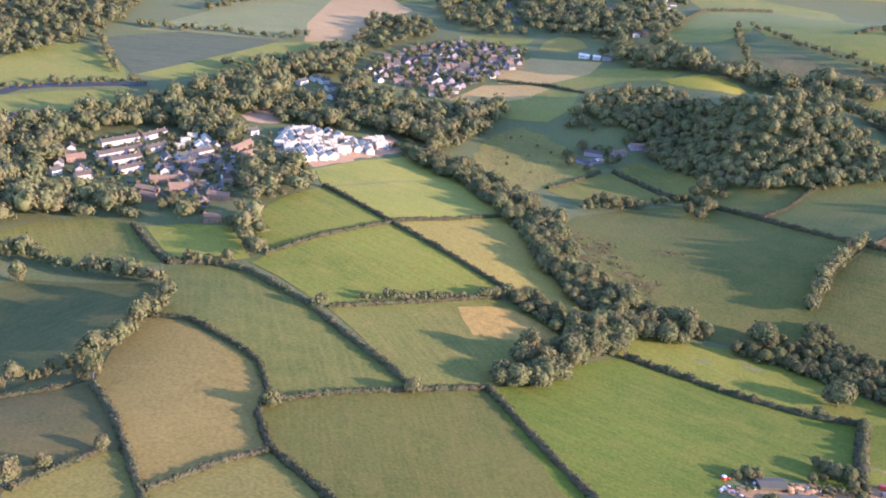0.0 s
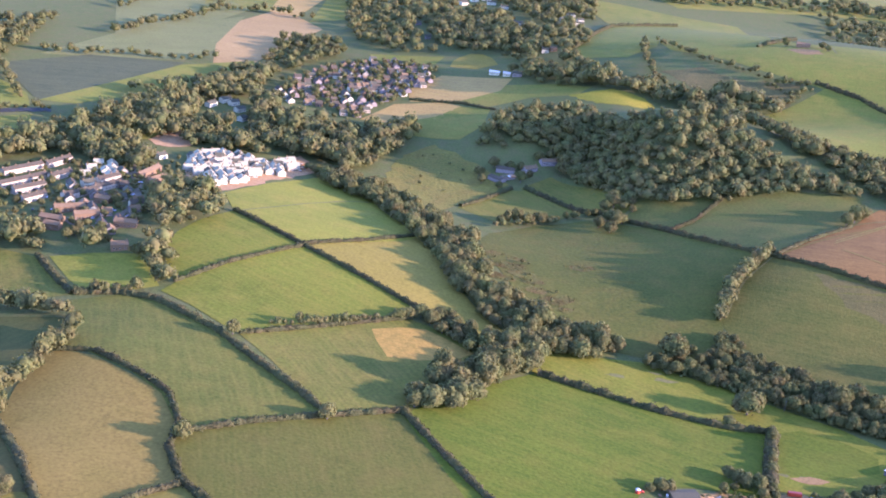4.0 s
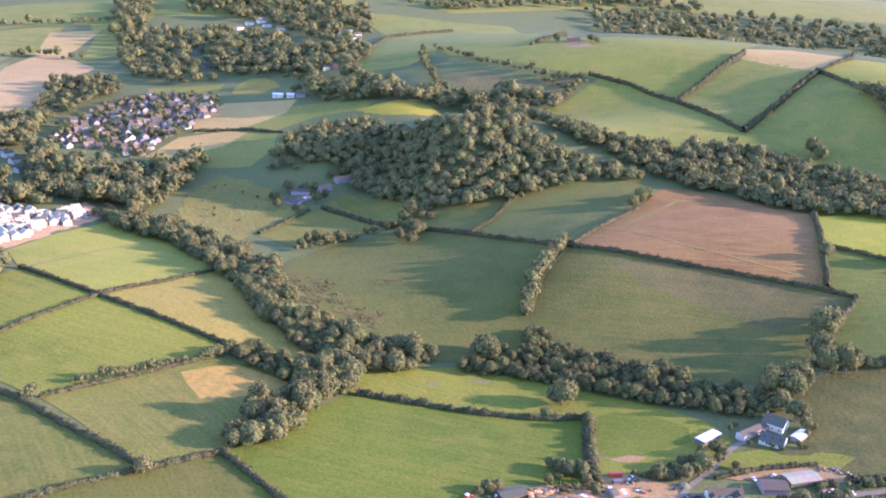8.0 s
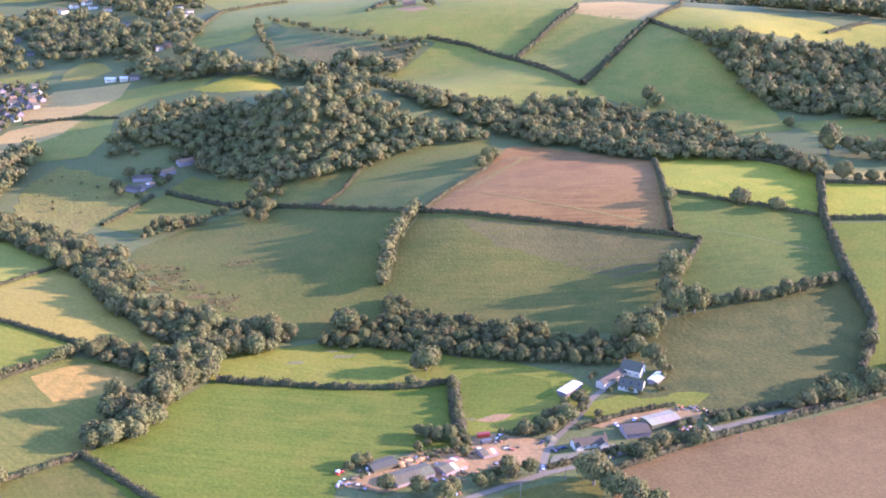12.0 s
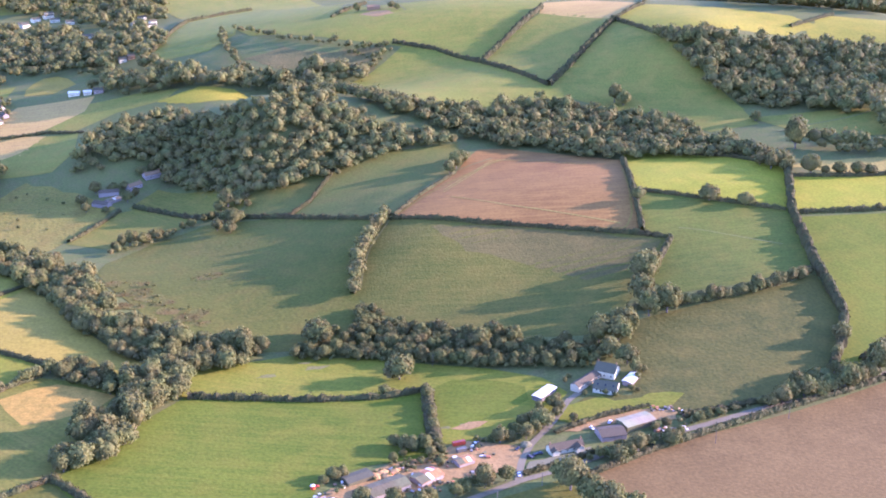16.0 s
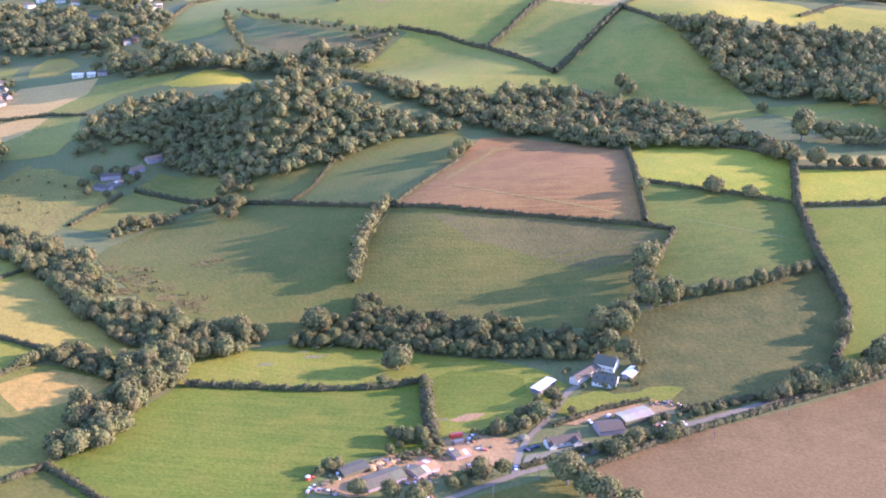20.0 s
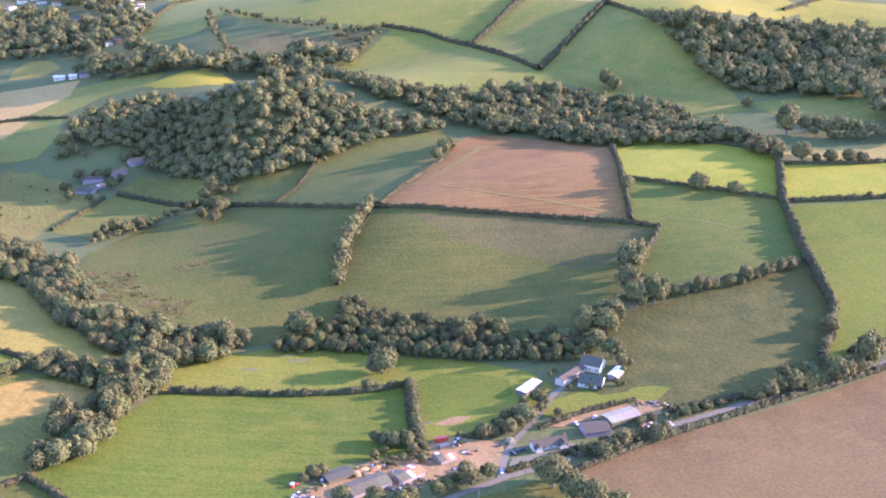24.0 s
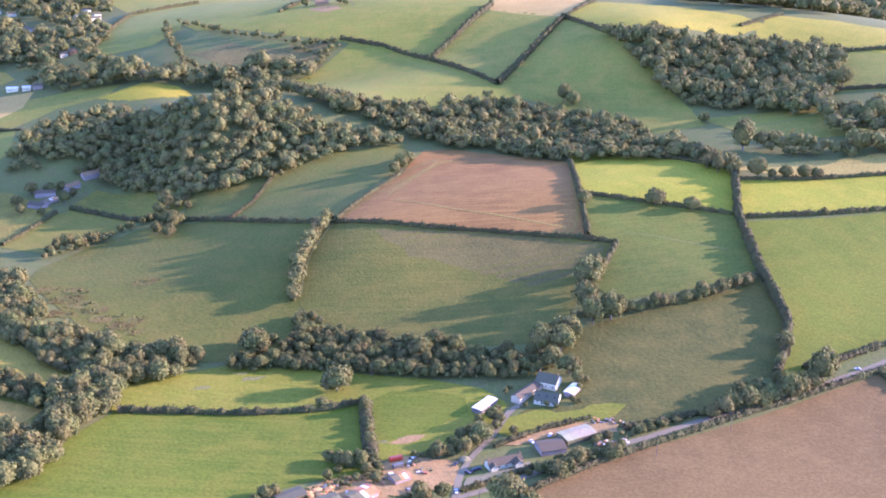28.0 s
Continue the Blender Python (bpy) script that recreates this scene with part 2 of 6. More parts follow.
material("rust_sheet", ((0.288, 0.095, 0.024), (0.432, 0.227, 0.081), (0.192, 0.076, 0.022)), (0.12, 0.35, 2.0), 0.85, 0.02, spec=0.1, island=0.2)
material("red_paint", ((0.47, 0.060, 0.016), (0.54, 0.075, 0.020)), (0.2, 0.8, 3.0), 0.5, 0.0)
material("blue_paint", ((0.096, 0.087, 0.062), (0.120, 0.109, 0.072)), (0.2, 0.8, 3.0), 0.6, 0.0, spec=0.2)
material("yellow_paint", ((0.70, 0.48, 0.05), (0.66, 0.42, 0.05)), (0.2, 0.8, 3.0), 0.5, 0.0)
material("car_white", ((0.64, 0.58, 0.50), (0.68, 0.62, 0.54)), (0.2, 0.8, 3.0), 0.4, 0.0, spec=0.3)
material("car_dark", ((0.050, 0.046, 0.036), (0.064, 0.058, 0.046)), (0.2, 0.8, 3.0), 0.4, 0.0, spec=0.3)
material("glass", ((0.02, 0.022, 0.022), (0.03, 0.032, 0.032)), (0.2, 0.8, 3.0), 0.25, 0.0, spec=0.35)
material("rubber", ((0.02, 0.02, 0.02), (0.03, 0.03, 0.03)), (0.2, 0.8, 3.0), 0.9, 0.0)
material("straw", ((0.375, 0.201, 0.056), (0.438, 0.236, 0.068), (0.288, 0.161, 0.050)), (0.3, 1.0, 4.0), 0.95, 0.1, spec=0.05)

# ---------------------------------------------------------------- lie of the land
# hills and hollows: centre x, y, half widths, height
BASE_Z = 23.3
VALLEY = [
    (-180, 580, 190, 190, 17.2),
    (-130, 880, 170, 150, 24.5),
    (70, 960, 150, 200, -31.4),
    (240, 700, 170, 140, -7.2),
    (440, 560, 220, 140, -32.6),
    (420, 880, 190, 170, 20.0),
    (600, 860, 190, 200, 10.4),
    (300, 1270, 170, 110, 14.9),
    (520, 1170, 180, 110, -5.6),
    (430, 1390, 170, 120, 1.4),
    (700, 1150, 200, 130, 10.5),
    (560, 1650, 330, 240, 89.4),
]
FAR_HILLS = [
    (950, 1350, 300, 220, 67.7),
    (1200, 1000, 300, 300, 67.5),
    (200, 1900, 320, 300, 2.6),
    (-150, 1350, 280, 260, -10.5),
    (-500, 900, 300, 300, -22.6),
    (800, 2050, 400, 300, -23.7),
    (0, 1150, 160, 160, -11.7),
    (430, 1400, 150, 70, -26.8),
    (400, 780, 150, 60, -13.6),
    (200, 2500, 500, 350, 62.2),
    (1300, 2500, 600, 450, 74.8),
]
KNOLLS_AND_HOLLOWS = [
    (175, 1245, 45, 45, -12.8),
    (110, 1290, 60, 50, 15.3),
    (205, 1425, 75, 45, 12.2),
    (380, 850, 110, 110, -5.2),
    (225, 900, 60, 110, -2.5),
    (-125, 935, 70, 130, -5.4),
    (-340, 560, 75, 130, -46.3),
    (218, 1225, 36, 75, 28.4),
    (145, 1235, 40, 65, -21.2),
    (330, 1180, 110, 70, 9.8),
    (830, 1265, 60, 80, 13.3),
    (735, 1265, 55, 90, 8.8),
    (255, 1225, 85, 55, 27.1),
    (115, 1310, 55, 40, 10.5),
    (268, 1402, 30, 40, -7.3),
]
SPURS = [
    (60, 560, 130, 110, -0.7),
    (250, 560, 130, 110, 7.5),
    (430, 560, 130, 110, 12.8),
    (610, 560, 130, 110, 1.8),
    (60, 740, 130, 110, 0.6),
    (250, 740, 130, 110, -5.2),
    (430, 740, 130, 110, 5.2),
    (610, 740, 130, 110, 1.5),
    (60, 920, 130, 110, 6.9),
    (250, 920, 130, 110, 8.0),
    (430, 920, 130, 110, 3.9),
    (610, 920, 130, 110, 2.2),
    (60, 1080, 130, 110, 6.2),
    (250, 1080, 130, 110, -4.0),
    (430, 1080, 130, 110, -1.8),
    (610, 1080, 130, 110, -18.6),
    (700, 1330, 120, 110, -13.5),
    (880, 1150, 130, 120, -23.6),
]
LEFT_SLOPES = [
    (-60, 520, 90, 90, -3.0),
    (-200, 520, 90, 90, -11.2),
    (-330, 640, 90, 90, 22.8),
    (-90, 700, 100, 100, -9.3),
    (-240, 740, 90, 80, -11.8),
    (-100, 1000, 90, 90, 1.1),
    (-330, 450, 80, 80, 29.9),
    (815, 1235, 75, 85, 11.0),
    (285, 880, 55, 90, 5.5),
]
HILLS = VALLEY + FAR_HILLS + KNOLLS_AND_HOLLOWS + SPURS + LEFT_SLOPES


def land(x, y):
    x, y = np.asarray(x, float), np.asarray(y, float)
    z = np.full(x.shape, BASE_Z)
    for a, b, s, t, h in HILLS:
        z = z + h * np.exp(-0.5 * (((x - a) / s) ** 2 + ((y - b) / t) ** 2))
    return z


def mesh_from(name, verts, faces, mat, smooth=False):
    """A mesh from numpy rows of corners and of equal-sided faces."""
    verts, faces = np.asarray(verts, np.float32), np.asarray(faces, np.int32)
    me = bpy.data.meshes.new(name)
    k = faces.shape[1]
    me.vertices.add(len(verts))
    me.vertices.foreach_set("co", verts.ravel())
    me.loops.add(faces.size)
    me.loops.foreach_set("vertex_index", faces.ravel())
    me.polygons.add(len(faces))
    me.polygons.foreach_set("loop_start", np.arange(0, faces.size, k, dtype=np.int32))
    me.polygons.foreach_set("use_smooth", np.full(len(faces), smooth))
    me.update(calc_edges=True)
    me.materials.append(MATS[mat])
    return me


def sheet_axis(lo, a, b, hi, step):
    inner = np.arange(a, b + 1, step)
    left = a - np.geomspace(step, a - lo, 26)[::-1]
    right = b + np.geomspace(step, hi - b, 30)
    return np.concatenate([left, inner, right])


gx, gy = sheet_axis(-4800, -720, 1500, 4800, 10.0), sheet_axis(-2500, 300, 2250, 4950, 10.0)
X, Y = np.meshgrid(gx, gy)
idx = np.arange(X.size).reshape(X.shape)
quads = np.stack([idx[:-1, :-1], idx[:-1, 1:], idx[1:, 1:], idx[1:, :-1]], -1).reshape(-1, 4)
ground = new("ground", mesh_from("ground", np.stack([X, Y, land(X, Y) - 0.18], -1).reshape(-1, 3), quads, "verge", True))
tagged(ground, "rolling grassland with rough green verges between the fields", "ground", kind="structure")

FIELD_NO = [0]


def inside(poly, x, y):
    x, y = np.asarray(x, float), np.asarray(y, float)
    p = np.asarray(poly, float)
    q = np.roll(p, -1, 0)
    res = np.zeros(x.shape, bool)
    for (x0, y0), (x1, y1) in zip(p, q):
        if y0 == y1:
            continue
        res ^= ((y0 > y) != (y1 > y)) & (x < (x1 - x0) * (y - y0) / (y1 - y0) + x0)
    return res


def draped(name, mat, outline, lift, step=10.0, ragged=0.0):
    """A patch that lies on the land within the outline, cut into small triangles. ragged: metres by which its edge wanders."""
    p = np.asarray(outline, float)
    if ragged:
        q = []
        for a, b in zip(p, np.roll(p, -1, 0)):
            k = max(1, int(np.hypot(*(b - a)) / (ragged * 3)))
            q += [a + (b - a) * i / k + np.random.uniform(-ragged, ragged, 2) for i in range(k)]
        p = np.array(q)
    ring = []
    for a, b in zip(p, np.roll(p, -1, 0)):
        k = max(1, int(np.hypot(*(b - a)) / step))
        ring += [a + (b - a) * i / k for i in range(k)]
    lo, hi = p.min(0), p.max(0)
    mx, my = np.meshgrid(np.arange(lo[0], hi[0], step) + step / 2, np.arange(lo[1], hi[1], step) + step / 2)
    mx, my = mx.ravel(), my.ravel()
    ok = inside(p, mx, my)
    pts = [Vector((float(v[0]), float(v[1]))) for v in ring] + [Vector((float(u), float(v))) for u, v in zip(mx[ok], my[ok])]
    n = len(ring)
    out = delaunay_2d_cdt(pts, [(i, (i + 1) % n) for i in range(n)], [list(range(n))], 1, 0.01)
    v = np.array([(c.x, c.y) for c in out[0]])
    f = [t for t in out[2] if len(t) == 3]
    z = land(v[:, 0], v[:, 1]) + lift
    tri = np.array(f, np.int32)
    a, b, c = (v[tri[:, i]] for i in range(3))
    flip = (b[:, 0] - a[:, 0]) * (c[:, 1] - a[:, 1]) - (b[:, 1] - a[:, 1]) * (c[:, 0] - a[:, 0]) < 0
    tri[flip] = tri[flip][:, ::-1]
    return new(name, mesh_from(name, np.column_stack([v, z]), tri, mat, True))


FIELD_WORDS = {
    "green": "green grazed pasture enclosed by hedges", "green2": "fresh green pasture with a paler worn patch",
    "green3": "green mown grass field with faint parallel lines", "green4": "dark green grass field with mowing lines",
    "lime": "sunlit yellow-green pasture on a rounded rise", "lime2": "bright green sunlit pasture",
    "lime3": "bright green smooth pasture beside the farm", "bright": "vivid yellow-green young grass field",
    "bright2": "bright green striped grass field", "dgreen": "dark green pasture in evening shade",
    "dgreen2": "rough shaded pasture with reddish bracken patches", "dgreen3": "green grazing field below the wood",
    "olive": "dull olive grazed pasture", "olive2": "olive green grass field with browned top",
    "olivedry": "browned drier half of the grass field", "olive3": "worn olive pasture beside the farmhouse", "scrub": "rough pasture with yellowed grass and bracken",
    "scrubfar": "rough hillside clearing with yellowed grass", "hay": "golden dry hay meadow along the stream wood and sunlit golden mound",
    "stubpatch": "bare patch of golden dry grass", "tan": "pale brown grazed-out field", "tan2": "dry tan grass field",
    "tanfar": "pale tan stubble field", "clayfar": "distant ploughed field of pinkish clay", "barrow": "bare pale earth of a building site",
    "brown": "reddish brown tilled field with pale lines", "tanfield": "wide light brown tilled field beside the lane",
    "pale": "pale straw-coloured rough meadow", "far": "green hillside pasture", "far2": "shaded green hillside pasture",
    "farlit": "sunlit green hilltop pasture", "ripe": "yellow-green ripening crop field", "darkcrop": "dark grey-green crop field"}


def field(name, mat, outline, over=0.0):
    FIELD_NO[0] += 1
    ragged = {"stubpatch": 5.0, "olivedry": 3.0, "barrow": 3.0, "pale": 2.0, "scrub": 4.0, "scrubfar": 5.0, "farlit": 2.0}.get(mat, 6.0 if over else 0.0)
    return tagged(draped(name, mat, outline, 0.02 * (FIELD_NO[0] % 6) + over, 10.0, ragged), FIELD_WORDS[mat], "field", kind="structure")


def ribbon(name, mat, width, line, label, lift=0.24):
    """A road or river along a line, lying on the land."""
    p = resample(line, 5.0)
    d = np.gradient(p, axis=0)
    d /= np.hypot(d[:, 0], d[:, 1])[:, None]
    side = np.column_stack([-d[:, 1], d[:, 0]]) * width / 2
    wob = np.random.uniform(0.9, 1.1, (len(p), 1))
    rows = [p + side * k * wob for k in (-1, -0.4, 0.4, 1)]
    v = np.concatenate([np.column_stack([r, land(r[:, 0], r[:, 1]) + lift]) for r in rows])
    n = len(p)
    f = [(j * n + i, (j + 1) * n + i, (j + 1) * n + i + 1, j * n + i + 1) for j in range(3) for i in range(n - 1)]
    me = mesh_from(name, v, np.array(f)[:, ::-1], mat, True)
    return tagged(new(name, me), label, name.split("_")[-1], kind="structure")


def resample(line, step):
    p = np.asarray(line, float)
    s = np.concatenate([[0], np.cumsum(np.hypot(*np.diff(p, axis=0).T))])
    t = np.linspace(0, s[-1], max(2, int(s[-1] / step) + 1))
    # corners rounded a little
    q = np.column_stack([np.interp(t, s, p[:, 0]), np.interp(t, s, p[:, 1])])
    if len(q) > 6:
        k = q.copy()
        k[1:-1] = (q[:-2] + 2 * q[1:-1] + q[2:]) / 4
        q = k
    return q


# ---------------------------------------------------------------- plants
def leaf_cards(points, normals, size, rng):
    """A ragged four-cornered leaf clump at each point, facing roughly along its normal."""
    n = len(points)
    nm = normals + rng.normal(0, 0.32, (n, 3))
    nm /= np.linalg.norm(nm, axis=1, keepdims=True)
    u = np.cross(nm, rng.normal(0, 1, (n, 3)))
    u /= np.linalg.norm(u, axis=1, keepdims=True)
    w = np.cross(nm, u)
    sz = size * rng.uniform(0.6, 1.3, (n, 1))
    corner = []
    for a, b in ((-1, -0.7), (0.9, -1), (1, 0.8), (-0.8, 1)):
        corner.append(points + sz * (u * (a + rng.normal(0, 0.2, (n, 1))) + w * (b + rng.normal(0, 0.2, (n, 1)))) * 0.5
                      + nm * sz * rng.normal(0, 0.12, (n, 1)))
    v = np.stack(corner, 1).reshape(-1, 3)
    i = np.arange(n)[:, None] * 4
    return v, np.concatenate([i + [[0, 1, 2]], i + [[0, 2, 3]]])


def ball(sub):
    bm = bmesh.new()
    bmesh.ops.create_icosphere(bm, subdivisions=sub, radius=1)
    v = np.array([p.co[:] for p in bm.verts])
    f = np.array([[q.index for q in k.verts] for k in bm.faces])
    bm.free()
    return v, f


BALLS = {1: ball(1), 2: ball(2)}


def crown_shape(seed, fine, lobes, clumps, cards, size, tall=1.0):
    """A crown one metre in half width, its foot at 0: a domed body of rounded lobes, smaller clumps breaking out of it and loose leaf sprays."""
    rng = np.random.default_rng(seed)
    mid, rz = 1.18 * tall, 0.86 * tall

    def lumpy(ball_no, count, low, high, sharp):
        v, f = BALLS[ball_no]
        d = rng.normal(0, 1, (count, 3))
        d /= np.linalg.norm(d, axis=1, keepdims=True)
        swell = (rng.uniform(low, high, count) * np.exp((v @ d.T - 1) * sharp)).max(1)
        return v * (0.68 + swell + rng.normal(0, 0.04, len(v)))[:, None], f

    body, bf = lumpy(fine, lobes, 0.0, 0.36, 9.0)
    body[:, 2] *= np.where(body[:, 2] < 0, 0.8, 1.0)
    vs, fs, at = [body * [1, 1, rz] + [0, 0, mid]], [bf], len(body)
    centre, reach = [], []
    for i in range(clumps):
        d = rng.normal(0, 1, 3)
        d[2] = abs(d[2]) * 0.8 - 0.25
        d /= np.linalg.norm(d)
        r = rng.uniform(0.26, 0.44)
        c = d * rng.uniform(0.62, 0.86) * [1, 1, rz] + [0, 0, mid]
        v, f = lumpy(1, 5, 0.15, 0.5, 6.0)
        vs.append(c + v * r * [1, 1, 0.9])
        fs.append(f + at)
        at += len(v)
        centre.append(c)
        reach.append(r)
    # sprays on the body and on the clumps
    d = rng.normal(0, 1, (cards, 3))
    d[:, 2] = np.abs(d[:, 2]) - 0.35
    d /= np.linalg.norm(d, axis=1, keepdims=True)
    k = rng.integers(0, max(1, clumps) * 2, cards)
    p = d * rng.uniform(0.80, 1.06, (cards, 1)) * [1, 1, rz] + [0, 0, mid]
    on = k < clumps
    if clumps:
        c, r = np.array(centre)[k[on]], np.array(reach)[k[on]]
        p[on] = c + d[on] * (r * rng.uniform(0.85, 1.2, on.sum()))[:, None]
    v, f = leaf_cards(p, d, size, rng)
    return np.vstack(vs + [v]), np.vstack(fs + [f + at])


def trunk_shape(seed, tall=1.0):
    """A tapered trunk with five forking limbs, for a crown one metre in half width."""
    rng = np.random.default_rng(seed + 50)
    vs, fs, at = [], [], 0

    def pipe(a, b, ra, rb):
        nonlocal at
        a, b = np.array(a), np.array(b)
        d = (b - a) / np.linalg.norm(b - a)
        u = np.cross(d, [0.3, 0.9, 0.1])
        u /= np.linalg.norm(u)
        w = np.cross(d, u)
        ring = [(u * math.cos(t) + w * math.sin(t)) for t in np.linspace(0, 2 * math.pi, 7)[:-1]]
        vs.append(np.array([a + q * ra for q in ring] + [b + q * rb for q in ring]))
        for i in range(6):
            j = (i + 1) % 6
            fs.append([at + i, at + j, at + 6 + j])
            fs.append([at + i, at + 6 + j, at + 6 + i])
        at += 12

    pipe((0, 0, -0.12), (0.01, 0, 0.12), 0.11, 0.075)
    pipe((0.01, 0, 0.12), (0.02, 0.01, 0.75 * tall), 0.075, 0.055)
    pipe((0.02, 0.01, 0.75 * tall), (0.0, 0.03, 1.5 * tall), 0.055, 0.02)
    for i in range(5):
        t = i * 1.256 + rng.uniform(0, 0.6)
        z = rng.uniform(0.45, 0.8) * tall
        pipe((0.02, 0, z), (0.6 * math.cos(t), 0.6 * math.sin(t), z + rng.uniform(0.3, 0.6)), 0.04, 0.012)
    return np.vstack(vs), np.array(fs)


TREES, NEAR_SHAPES = [], []
for s in range(8):
    tall = (1.0, 1.12, 0.92, 1.3, 1.05, 0.85, 1.2, 1.0)[s]
    v, f = crown_shape(s, 2, 18 + s % 4, 10, 620, 0.15, tall)
    tv, tf = trunk_shape(s, tall)
    TREES.append((mesh_from("crown", v, f, "leaves", True), mesh_from("trunk", tv, tf, "bark")))
    NEAR_SHAPES.append((v, f))
FAR_TREES = [crown_shape(40 + s, 1, 12, 5, 100, 0.20, (1.0, 1.15, 0.9, 1.25, 1.05, 0.95, 1.1, 0.85)[s]) for s in range(8)]
RNG = np.random.default_rng(5)
BUILT = []      # where houses stand, so that no tree grows into them


def tree(x, y, width, label="", group="", tall=1.0):
    """One broadleaved tree with a crown of that width."""
    k = int(RNG.integers(0, len(TREES)))
    top = new("tree")
    r = width / 2
    top.matrix_basis = Matrix.LocRotScale((x, y, float(land(x, y)) - 0.45 * r), Euler((0, 0, RNG.uniform(0, 6.28))),
                                          (r * RNG.uniform(0.85, 1.18), r * RNG.uniform(0.85, 1.18), r * tall * RNG.uniform(1.08, 1.3)))
    for me in TREES[k]:
        part_ob = new(me.name, me)
        part_ob.parent = top
    small = "small bushy green tree in a hedgerow" if width < 7.5 else "broadleaved green tree with a rounded crown"
    return tagged(top, label or small, "tree", group)


def scatter(outline, spacing):
    p = np.asarray(outline, float)
    lo, hi = p.min(0), p.max(0)
    row = spacing * 0.87
    pts = []
    for j, yy in enumerate(np.arange(lo[1], hi[1], row)):
        xx = np.arange(lo[0] + (j % 2) * spacing / 2, hi[0], spacing)
        pts.append(np.column_stack([xx, np.full(len(xx), yy)]))
    q = np.vstack(pts)
    q = q + RNG.uniform(-0.38, 0.38, q.shape) * spacing
    q = q[inside(p, q[:, 0], q[:, 1])]
    for x, y, reach, wide in BUILT:
        # an open strip before each house
        away = np.clip((y - q[:, 1]) / reach, 0, 1)
        q = q[np.hypot(q[:, 0] - x * (1 - 0.03 * away), q[:, 1] - (y - reach * away)) > wide]
    return q


def joined_trees(name, pts, width, label, thin=0.0, shapes=None, tall=1.12):
    """A wood of many trees as one piece."""
    vs, fs, at = [], [], 0
    shapes = shapes or FAR_TREES
    for x, y in pts:
        if RNG.uniform() < thin:
            continue
        v, f = shapes[int(RNG.integers(0, len(shapes)))]
        r = width / 2 * RNG.choice([0.6, 0.75, 0.88, 1.0, 1.1, 1.25])
        t = RNG.uniform(0, 6.28)
        c, s = math.cos(t), math.sin(t)
        w = np.column_stack([v[:, 0] * c - v[:, 1] * s, v[:, 0] * s + v[:, 1] * c, v[:, 2] * RNG.uniform(0.85, 1.25) * tall - 0.36]) * r
        vs.append(w + [x, y, float(land(x, y))])
        fs.append(f + at)
        at += len(v)
    if not vs:
        return None
    return tagged(new(name, mesh_from(name, np.vstack(vs), np.vstack(fs), "leaves", True)), label, "trees", kind="stuff")


def wood(spacing, width, outline, label):
    if width < 6:
        return joined_trees("bushes", scatter(outline, spacing), width, "loose scatter of low green bushes")
    return joined_trees("woodland", scatter(outline, spacing), width, label)


def near_wood(spacing, width, outline, label, group, single=True):
    pts = scatter(outline, spacing)
    if single:
        for x, y in pts:
            tree(float(x), float(y), width * RNG.uniform(0.7, 1.3), label, group)
    else:
        joined_trees("stream_wood", pts, width, "winding belt of broadleaved trees along a stream", 0, NEAR_SHAPES, 1.15)
    # low scrub between the stems
    low = scatter(outline, spacing * 0.75)
    joined_trees("undergrowth", low, width * 0.6, "dark green scrub under the trees", 0.5)


def tree_row(spacing, width, jitter, line, group, far=False):
    p = resample(line, spacing)
    p = p + RNG.uniform(-jitter, jitter, p.shape)
    if far:
        return joined_trees("hedgerow_trees", p, width, "row of green hedgerow trees")
    for x, y in p:
        tree(float(x), float(y), width * RNG.uniform(0.65, 1.3), "", group)


def hedge(height, width, line, label="thick green field hedge"):
    """A bushy hedge with an uneven top along a line."""
    p = resample(line, 1.6)
    n = len(p)
    d = np.gradient(p, axis=0)
    d /= np.maximum(np.hypot(d[:, 0], d[:, 1]), 1e-6)[:, None]
    side = np.column_stack([-d[:, 1], d[:, 0]])
    swell = np.interp(np.arange(n), np.arange(0, n + 6, 2), RNG.uniform(0.68, 1.32, len(np.arange(0, n + 6, 2))))
    prof = [(-0.5, -0.1), (-0.52, 0.45), (-0.3, 0.92), (0.0, 1.05), (0.3, 0.92), (0.52, 0.45), (0.5, -0.1)]
    rows, norms = [], []
    for a, b in prof:
        k = swell * RNG.uniform(0.85, 1.15, n)
        xy = p + side * (a * width * k)[:, None] + RNG.normal(0, 0.15, (n, 2))
        z = land(p[:, 0], p[:, 1]) + b * height * k
        rows.append(np.column_stack([xy, z]))
        norms.append(np.column_stack([side * a * 2, np.full(n, max(b, 0.1))]))
    v = np.concatenate(rows)
    m = len(prof)
    i = np.arange(n - 1)
    fs = []
    for j in range(m - 1):
        a, b, c, e = j * n + i, (j + 1) * n + i, (j + 1) * n + i + 1, j * n + i + 1
        fs += [np.column_stack([a, c, b]), np.column_stack([a, e, c])]
    cards = n * 15
    pick = RNG.integers(0, n, cards), RNG.integers(1, m - 1, cards)
    pos = np.array(rows)[pick[1], pick[0]] + RNG.normal(0, 0.5, (cards, 3))
    nrm = np.array(norms)[pick[1], pick[0]]
    nrm = nrm / np.linalg.norm(nrm, axis=1, keepdims=True)
    cv, cf = leaf_cards(pos, nrm, 0.85, RNG)
    me = mesh_from("hedge", np.vstack([v, cv]), np.vstack(fs + [cf + len(v)]), "hedge_leaves")
    return tagged(new("hedge", me), label, "hedge", "field hedges")


